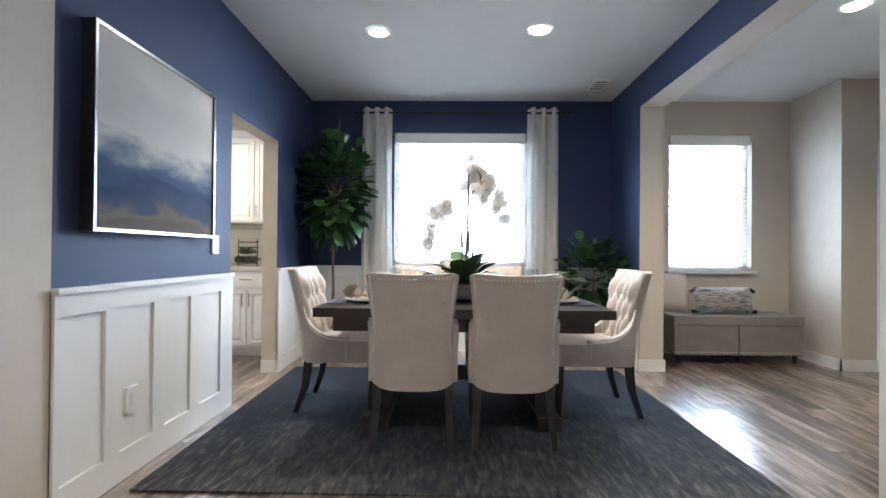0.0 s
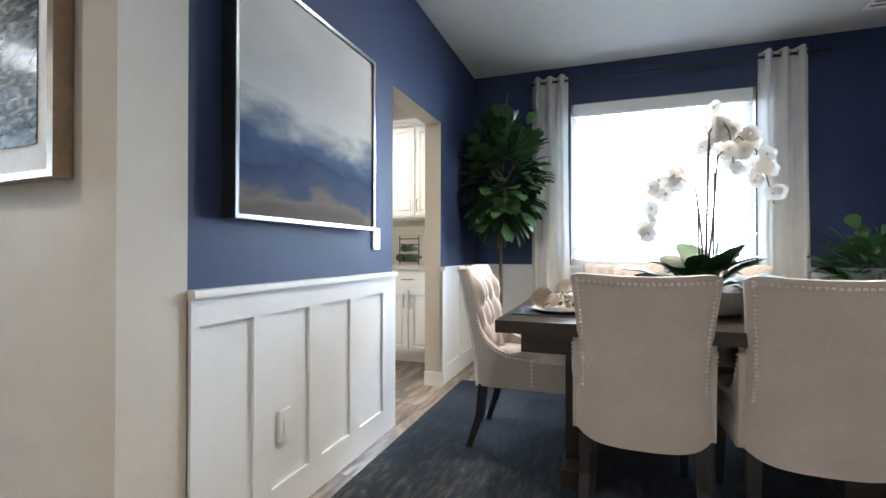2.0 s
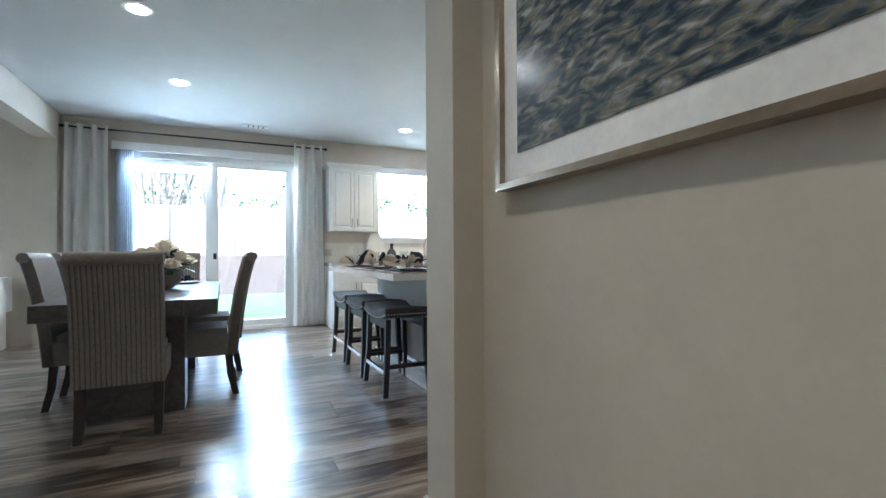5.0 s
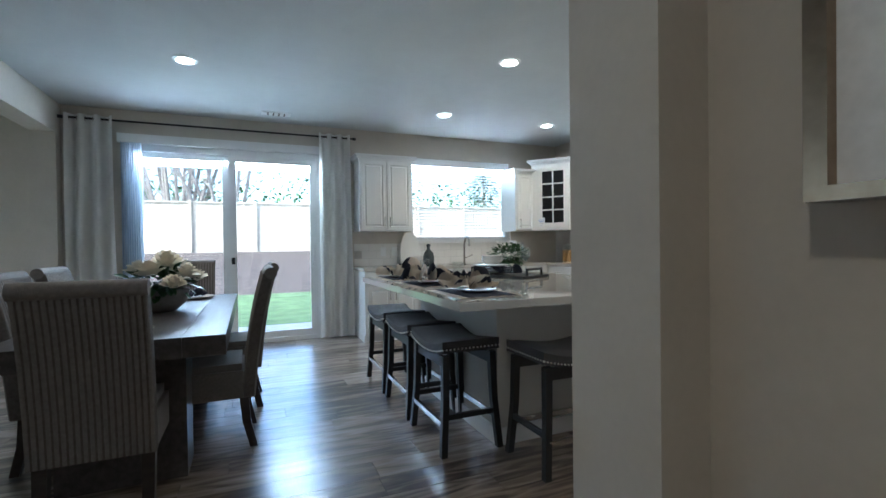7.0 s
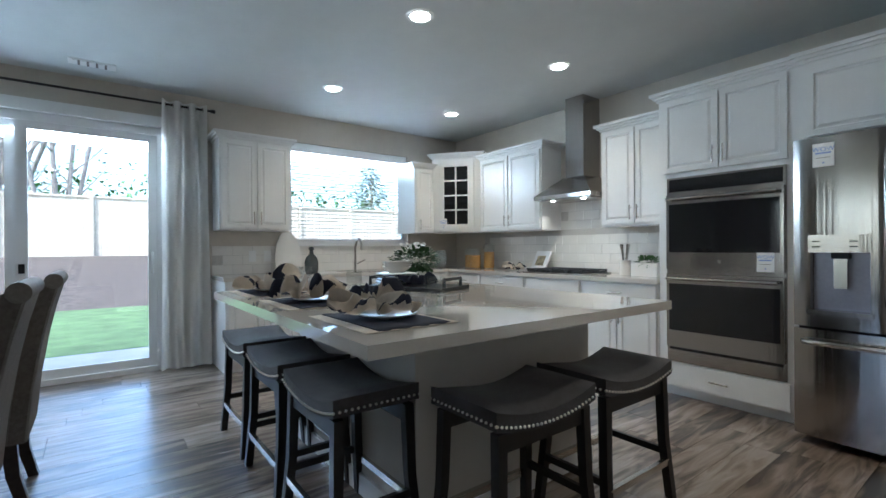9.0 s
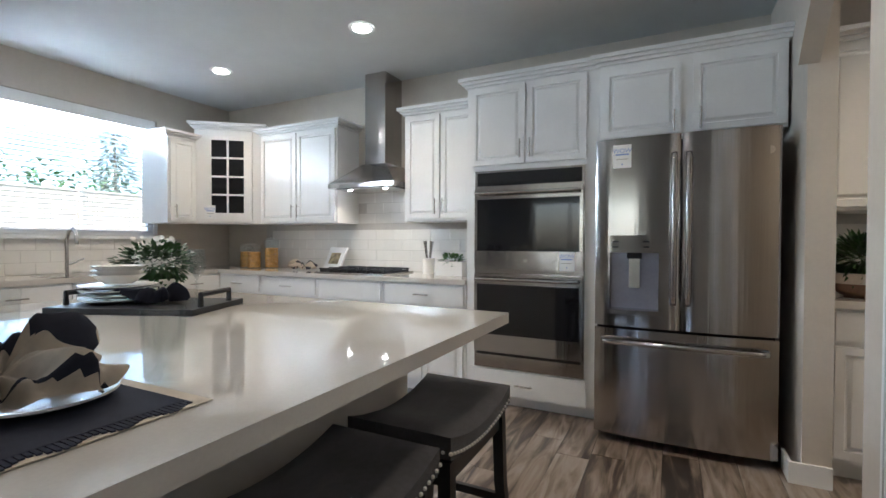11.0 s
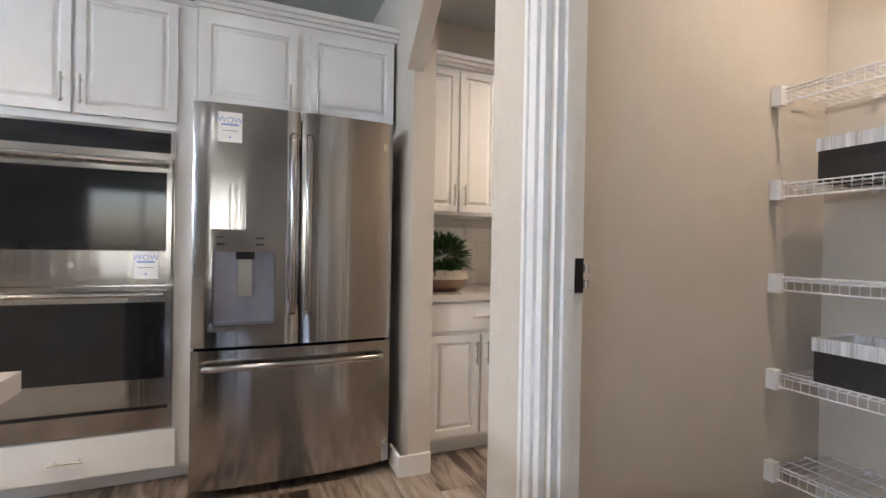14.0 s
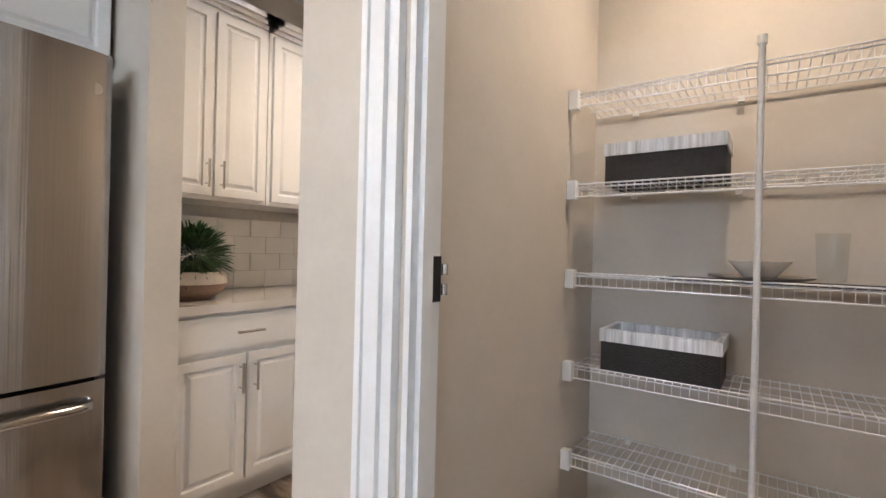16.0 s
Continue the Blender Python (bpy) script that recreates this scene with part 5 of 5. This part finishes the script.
# along the counter
ck = thing("gas_cooktop", "stainless gas cooktop with black cast grates", "cooktop", pose(-3.69, 5.55, 0.911))
part("plate", bx(-0.37, 0.37, -0.25, 0.25, 0, 0.012), STEEL, ck, bevel=0.003)
for x in (-0.24, 0, 0.24):
    bm = bmesh.new()
    for y in (-0.2, -0.07, 0.07, 0.2):
        box(bm, x - 0.11, x + 0.11, y - 0.008, y + 0.008, 0.03, 0.045)
    for dx in (-0.1, 0.0, 0.1):
        box(bm, x + dx - 0.008, x + dx + 0.008, -0.2, 0.2, 0.0125, 0.03)
    part("grate", bm, BLACKW, ck)
for k in range(5):
    part("knob", lathe([(0.018, 0), (0.016, 0.025), (0, 0.025)], 12), DARKM, ck, at=pose(-0.2 + k * 0.1, -0.225, 0.012))
cb = thing("cookbook", "white patterned cookbook leaning on a wooden stand", "book", pose(-4.22, 5.74, 0.915, -24, 0, -16))
part("cover", bx(-0.14, 0.14, -0.02, 0.0, 0, 0.23), PAPER, cb, bevel=0.003)
part("picture", bx(-0.08, 0.08, -0.022, -0.0205, 0.05, 0.17), mat("cover_art", (0.3, 0.25, 0.15), 0.5, vary=0.7, scale=20), cb)
# kitchen towel on the counter, made with the napkin shape
napkin(pose(-4.4, 5.52, 0.912), 0.13, seed=14)
solid("utensil_crock", lathe([(0.05, 0), (0.055, 0.14), (0.048, 0.14), (0, 0.02)], 20), CERAM, "white ceramic utensil crock on the counter", "crock", pose(-3.08, 5.65, 0.911), smooth=True)
for k, (dx, dy) in enumerate(((-0.03, 0.0), (0.02, 0.02), (0.03, -0.01))):
    solid("utensil", tube(bmesh.new(), [(-3.08, 5.65, 0.94), (-3.08 + dx, 5.65 + dy, 1.15), (-3.08 + dx * 1.2, 5.65 + dy, 1.2)], 0.006, 8, 0.018), CHROME, "steel kitchen utensil standing in a crock", "utensil")
hb = thing("herb_planter", "white planter with small green herbs beside the oven cabinet", "plant", pose(-2.83, 5.6, 0.911))
part("pot", bx(-0.12, 0.12, -0.07, 0.07, 0, 0.12), CERAM, hb, bevel=0.02)
part("leaves", leaves(150, ball(0, 0, 0.13, 0.12, 0.07, 0.045), 0.04, 0.02, 41, LEAF2), LEAF2, hb)
PASTA = mat("dry_pasta", (0.5, 0.27, 0.07), 0.6, vary=0.4, scale=40)
for x, y, h_ in ((-5.14, 5.58, 0.24), (-4.97, 5.66, 0.3), (-5.32, 5.64, 0.24)):
    jr = thing("glass_jar", "lidded clear glass jar of dry pasta on the counter", "jar", pose(x, y, 0.911), "pasta jars")
    part("filling", lathe([(0.066, 0.006), (0.066, h_ * 0.7), (0, h_ * 0.72)], 18), PASTA, jr)
    part("glass", lathe([(0.075, 0), (0.075, h_), (0.07, h_), (0.07, 0.004), (0, 0.004)], 18), THING, jr, smooth=True)
    part("lid", lathe([(0.06, h_), (0.06, h_ + 0.02), (0.015, h_ + 0.03), (0, h_ + 0.05)], 18), THING, jr, smooth=True)
fa = thing("kitchen_faucet", "brushed nickel pull-down faucet behind the sink", "faucet", pose(-5.72, 4.16, 0.911))
part("spout", tube(bmesh.new(), [(0, 0, 0), (0, 0, 0.28), (0.04, 0, 0.36), (0.1, 0, 0.38), (0.15, 0, 0.34), (0.16, 0, 0.25)], 0.014, 12), CHROME, fa, smooth=True)
part("lever", tube(bmesh.new(), [(0, 0.02, 0.08), (0.02, 0.12, 0.13)], 0.008), CHROME, fa, smooth=True)
solid("sink_basin", bx(-5.68, -5.34, 3.9, 4.6, 0.9105, 0.9125), STEEL, "stainless undermount sink under the window", "sink")
solid("glass_bottle", lathe([(0.06, 0), (0.072, 0.02), (0.075, 0.12), (0.06, 0.17), (0.024, 0.21), (0.02, 0.25), (0.03, 0.255), (0.026, 0.28), (0, 0.29)], 24), mat("smoked_glass", (0.1, 0.11, 0.115), 0.12, Transmission_Weight=0.3), "dark smoked glass bottle with a stopper", "bottle", pose(-5.58, 3.56, 0.911), smooth=True)
bm = bmesh.new()
edge_ = [(0.13, 0), (0.15, 0.06), (0.15, 0.2), (0.125, 0.32), (0.08, 0.42), (0.045, 0.455), (-0.045, 0.455), (-0.08, 0.42), (-0.125, 0.32), (-0.15, 0.2), (-0.15, 0.06), (-0.13, 0)]
sides_ = [[bm.verts.new((x, y, z)) for y, z in edge_] for x in (0, 0.022)]
for k in range(len(edge_)):
    bm.faces.new((sides_[0][k], sides_[0][(k + 1) % len(edge_)], sides_[1][(k + 1) % len(edge_)], sides_[1][k]))
bm.faces.new(sides_[0])
bm.faces.new(sides_[1])
solid("cutting_board", bm, CERAM, "tall white tapered board leaning on the backsplash", "board", pose(-5.79, 3.38, 0.911, 0, -10, 0), bevel=0.005)

# ---- breakfast nook ----
TABW = mat("grey_weathered_wood", (0.065, 0.057, 0.054), 0.36, vary=0.35, scale=4, stretch=(1, 7, 7))
nt = thing("breakfast_table", "grey weathered wooden table with thick slab legs", "table", pose(-3.3, 0.75, 0))
for k in range(5):
    part("board", bx(-1.18, 0.96, -0.48 + 0.192 * k, -0.481 + 0.192 * (k + 1), 0.66, 0.76 + 0.0006 * (k % 2)), TABW, nt, bevel=0.004)
for s in (-1, 1):
    part("leg", bx(s * 0.62 - 0.13, s * 0.62 + 0.13, -0.28, 0.28, 0, 0.66), TABW, nt, bevel=0.006)


def wicker_chair(at):
    t = thing("wicker_chair", "grey woven wicker dining chair with dark legs", "chair", at, "chairs round the breakfast table")
    lean = lambda v: 0.225 + 0.015 * math.sin(3 * v) + 0.12 * v ** 2.2
    part("seat", bx(-0.22, 0.22, -0.26, 0.2, 0.3, 0.46), WICK, t, "woven seat", bevel=0.02)
    part("cushion", bx(-0.2, 0.2, -0.24, 0.19, 0.455, 0.5), GREYF, t, "thin grey seat pad", smooth=True, bevel=0.018, seg=3)
    bm, rows_ = bmesh.new(), 14
    g = [[[bm.verts.new((u_ * 0.224, lean(j / rows_) + dy, 0.3 + 0.73 * j / rows_)) for u_ in (-1, -0.5, 0, 0.5, 1)] for j in range(rows_ + 1)] for dy in (-0.028, 0.03)]
    for q in g:
        for a, b in zip(q, q[1:]):
            for i in range(4):
                bm.faces.new((a[i], a[i + 1], b[i + 1], b[i]))
    for j in range(rows_):
        for i in (0, 4):
            bm.faces.new((g[0][j][i], g[0][j + 1][i], g[1][j + 1][i], g[1][j][i]))
    for j in (0, rows_):
        for i in range(4):
            bm.faces.new((g[0][j][i], g[0][j][i + 1], g[1][j][i + 1], g[1][j][i]))
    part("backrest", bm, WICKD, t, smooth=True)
    part("top_roll", tube(bmesh.new(), [(-0.228, lean(1) + 0.012, 1.03), (0.228, lean(1) + 0.012, 1.03)], 0.036, 14), WICK, t, "rolled woven top", smooth=True)
    bm = bmesh.new()
    for side, off in ((-1, -0.028), (1, 0.03)):
        for k in range(19):
            x = -0.216 + 0.024 * k
            tube(bm, [(x, lean(v) + off, 0.305 + 0.72 * v) for v in (0, 0.3, 0.6, 0.8, 1)], 0.0085, 6)
    part("weave_ribs", bm, WICK, t, "vertical wicker strands", smooth=True)
    for sx in (-1, 1):
        for y, y2 in ((-0.22, -0.22), (0.2, 0.25)):
            part("leg", leg(sx * 0.19, y, sx * 0.19, y2, 0.31, 0.026, 0.021), DKWOOD, t)
    return t


w0 = wicker_chair(pose(-2.42, 0.73, 0, rz=-90))
for x, y, rz in ((-3.0, 1.1, 0), (-3.7, 1.15, 0), (-3.12, 0.44, 180), (-3.85, 0.42, 180), (-4.55, 0.8, 90)):
    copy_thing(w0, pose(x, y, 0, rz=rz))
fb = thing("rose_bowl", "cream roses and leaves in a round grey bowl on the table", "plant", pose(-3.44, 0.79, 0.762))
part("bowl", lathe([(0.08, 0), (0.15, 0.06), (0.17, 0.15), (0.16, 0.15), (0.13, 0.07)], 28), STONEB, fb, smooth=True)
part("leaves", leaves(110, ball(0, 0, 0.2, 0.22, 0.2, 0.08), 0.1, 0.05, 51, LEAF), LEAF, fb)


def rose(size, seed):
    """A full round bloom of overlapping cupped petals."""
    rng, bm = random.Random(seed), bmesh.new()
    for ring, (cnt, r, tilt) in enumerate(((3, 0.25, 1.35), (5, 0.5, 1.1), (6, 0.75, 0.8), (7, 0.95, 0.45))):
        for k in range(cnt):
            a = 2 * math.pi * (k + 0.5 * ring) / cnt + rng.uniform(-0.15, 0.15)
            out, side = Vector((math.cos(a), math.sin(a), 0)), Vector((-math.sin(a), math.cos(a), 0))
            up = out * math.cos(tilt) + Vector((0, 0, math.sin(tilt)))
            base = out * r * size * 0.45 - Vector((0, 0, 0.12 * ring * size))
            w = size * (0.42 + 0.1 * ring)
            rows_ = []
            for v, ww, curl in ((0, 0.5, 0), (0.4, 1.0, 0.05), (0.75, 0.95, 0.02), (1.0, 0.5, -0.12)):
                c = base + up * v * size * 0.95 - out * curl * size
                rows_.append([bm.verts.new(c + side * w * ww * q - out * 0.35 * w * ww * q * q) for q in (-1, -0.5, 0, 0.5, 1)])
            for p, q in zip(rows_, rows_[1:]):
                for i in range(4):
                    bm.faces.new((p[i], p[i + 1], q[i + 1], q[i]))
    return bm


for k, (x, y, z, sz) in enumerate(((0.06, 0.04, 0.34, 0.075), (-0.1, 0.08, 0.3, 0.07), (0.16, -0.04, 0.28, 0.072), (-0.02, -0.13, 0.28, 0.07), (-0.16, -0.06, 0.26, 0.066), (0.1, 0.16, 0.26, 0.064), (0.22, 0.1, 0.2, 0.06), (-0.05, 0.2, 0.22, 0.06))):
    part("rose", rose(sz, k), ROSE, fb, "cream rose bloom", smooth=True, at=pose(x, y, z, 12 * math.sin(k), 14 * math.cos(k)))
for x, y in ((-2.62, 0.72), (-4.2, 0.9), (-3.15, 0.48)):
    plate(pose(x, y, 0.762), 0.16, CERAM, "round white charger plate on the breakfast table")
    napkin(pose(x, y, 0.772), 0.09, NAVY, seed=17)
sf = thing("sofa", "white upholstered sofa in the living room", "sofa", pose(-5.2, -1.4, 0, rz=0))
part("base", bx(-0.6, 1.2, -0.45, 0.45, 0.0, 0.42), CURT, sf, bevel=0.03)
part("backrest", bx(-0.6, 1.2, 0.28, 0.5, 0.42, 0.8), CURT, sf, bevel=0.05)

# ---- outdoors ----
GRASS = mat("lawn_grass", (0.09, 0.145, 0.055), 0.9, vary=0.3, scale=3, bump=1.0, bscale=300)
tagged(solid("ground", bx(-90, 90, -90, 90, -0.5, -0.22), GRASS, "", "ground"), kind="structure")
tagged(solid("patio", bx(-7.6, -6.05, -3, 6, -0.22, -0.06), mat("concrete", (0.4, 0.39, 0.37), 0.8), "", "ground"), kind="structure")
tagged(solid("lawn", bx(-13, -7.6, -14, 18, -0.22, -0.08), GRASS, "", "ground"), kind="structure")
SOIL = mat("bark_mulch", (0.07, 0.055, 0.045), 0.95, vary=0.4, scale=8, bump=1.0, bscale=40)
bank = bmesh.new()
pv = [[bank.verts.new((x, y, z)) for y in (-16, 20)] for x, z in ((-13, -0.1), (-17.5, 1.0), (-18.2, 1.0), (-18.2, -0.3), (-13, -0.3))]
for k in range(5):
    bank.faces.new((pv[k][0], pv[k][1], pv[(k + 1) % 5][1], pv[(k + 1) % 5][0]))
tagged(solid("garden_bank", bank, SOIL, "", "ground"), kind="structure")
FEN = mat("pale_cedar_boards", (0.4, 0.35, 0.28), 0.85, vary=0.12, scale=4, island=0.12)
fn = thing("garden_fence", "pale wooden board fence along the back of the garden", "fence")
brd = mesh_of("board", bx(-0.012, 0.012, 0.003, 0.137, 0.98, 2.75), FEN)
for k in range(200):
    ob = new("board", brd)
    ob.parent, ob.location = fn, (-17.9, -9 + 0.14 * k, 0)
for k in range(14):
    part("post", bx(-17.88, -17.78, -9 + 2.1 * k, -8.9 + 2.1 * k, 0.95, 2.85), FEN, fn)
part("top_rail", bx(-17.95, -17.84, -9, 19, 2.75, 2.8), FEN, fn)
bm = leaves(11000, lambda r: ((r.uniform(-34, -30), r.uniform(-40, 46), r.uniform(1.5, 5.3 + 0.7 * math.sin(r.random() * 6))), (r.uniform(-1, 1), r.uniform(-1, 1), r.uniform(0.2, 1))), 0.34, 0.22, 61, LEAF2)
tagged(solid("hedge_row", bm, LEAF2, "dense row of green hedge trees behind the fence", "hedge"), kind="stuff")
PALEB = mat("pale_grey_bark", (0.24, 0.21, 0.185), 0.9, vary=0.25, scale=6, bump=0.5)
for tx, ty, sd_, stems in ((-24, -1.7, 1, 13), (-23, 0.4, 2, 6), (-25, -6.0, 4, 9)):
    t = thing("tree", "bare multi-stemmed garden tree behind the fence", "tree", pose(tx, ty, -0.2))
    rng, bm, tips = random.Random(sd_), bmesh.new(), []
    for k in range(stems):
        off = (k - stems / 2) / stems
        top = Vector((rng.uniform(-2, 2), off * 7 + rng.uniform(-0.6, 0.6), rng.uniform(8, 12)))
        foot = Vector((rng.uniform(-0.3, 0.3), off * 1.4, 0))
        pts = [foot, foot.lerp(top, 0.25) - Vector((0, off * 0.8, 0)), foot.lerp(top, 0.6) + Vector((0, rng.uniform(-0.25, 0.25), 0)), top]
        tube(bm, pts, 0.13, 7, 0.025)
        for q in range(9):
            p = pts[1].lerp(pts[2], rng.random()) if q % 2 else pts[2].lerp(pts[3], rng.random())
            e = p + Vector((rng.uniform(-1, 1), rng.uniform(-1.3, 1.3), rng.uniform(0.5, 1.6)))
            tube(bm, [p, p.lerp(e, 0.5) + Vector((0, rng.uniform(-0.15, 0.15), 0)), e], 0.035, 5, 0.008)
            tips.append(e)
            for z in range(2):
                tube(bm, [p.lerp(e, 0.6), p.lerp(e, 0.6) + Vector((rng.uniform(-0.6, 0.6), rng.uniform(-0.8, 0.8), rng.uniform(0.2, 0.9)))], 0.014, 4, 0.005)
    part("trunk", bm, PALEB, t)
    part("crown", leaves(260, lambda r: (tips[r.randrange(len(tips))] + Vector((r.gauss(0, 0.4), r.gauss(0, 0.4), r.gauss(0, 0.4))), (r.uniform(-1, 1), r.uniform(-1, 1), 0.5)), 0.16, 0.1, sd_ + 70, LEAF2), LEAF2, t, "sparse young leaves")


PALEL = mat("pale_green_needles", (0.1, 0.12, 0.08), 0.7, vary=0.2, island=0.3)


def evergreen(r):
    z = r.uniform(0.05, 1) ** 1.2
    a, w = r.uniform(0, 2 * math.pi), 2.3 * (1.02 - z) * r.uniform(0.35, 1.0) * (0.75 + 0.25 * math.sin(26 * z))
    return (w * math.cos(a), w * math.sin(a), 1 + 7.5 * z), (math.cos(a), math.sin(a), -0.1)


for tx, ty in ((-27, 15.8), (-27, -5.0), (-29, -9.5)):
    t = thing("evergreen_tree", "feathery green conifer behind the garden fence", "tree", pose(tx, ty, -0.2))
    part("trunk", tube(bmesh.new(), [(0, 0, 0), (0.1, 0, 4), (0, 0, 8.4)], 0.16, 8, 0.02), BARK, t)
    part("crown", leaves(1700, evergreen, 0.4, 0.09, int(tx * -10 + ty), PALEL, 0.35), PALEL, t)
nh = thing("neighbour_house", "white-sided neighbouring house with dark shuttered windows", "house", pose(0, 0, 0))
SID = mat("white_lap_siding", (0.72, 0.72, 0.7), 0.7, vary=0.03)
part("wall", bx(-3, 10, 9.6, 9.9, -0.3, 6.0), SID, nh)
for k in range(40):
    part("siding_board", bx(-3, 10, 9.58, 9.605, -0.2 + 0.15 * k, -0.06 + 0.15 * k), SID, nh)
for x in (1.7, 5.6):
    w_ = part("window", bx(x, x + 0.9, 9.54, 9.58, 1.1, 2.9), WHITE, nh)
    part("pane", bx(x + 0.06, x + 0.84, 9.53, 9.54, 1.16, 2.84), GREYF, w_)
part("roof", bx(-3.3, 10.3, 9.2, 12, 6.0, 6.2), DARKM, nh)

# ---- floor planks ----
PW, PL = 0.18, 1.22
pm_ = mesh_of("plank", bx(0.0012, PW - 0.0012, 0.0012, PL - 0.0012, -0.012, 0.0), PLANK, bevel=0.0012, seg=1)
fl = tagged(new("floor"), kind="structure")
rest, near = bmesh.new(), 0
rng = random.Random(2)
i = 0
x = -5.9
while x < 7.7:
    y = -4.2 + rng.uniform(-PL, 0)
    while y < 5.9:
        y0, y1 = max(y, -4.2), min(y + PL, 5.88)
        if y0 == y and y1 == y + PL and ((-4.6 < x < -0.7 and 1.2 < y < 4.2) or (4.2 < x < 6.2 and 2.2 < y < 4.6) or (-5.0 < x < -2.2 and 0.2 < y < 2.2)) and near < 300:
            ob = new("plank", pm_)
            ob.parent, ob.location = fl, (x, y, 0)
            near += 1
        elif y1 - y0 > 0.02:
            box(rest, x + 0.0012, min(x + PW, 7.7) - 0.0012, y0 + 0.0012, y1 - 0.0012, -0.012, 0.0)
        y += PL
    x += PW
tagged(part("far_planks", rest, PLANK, fl), kind="stuff")
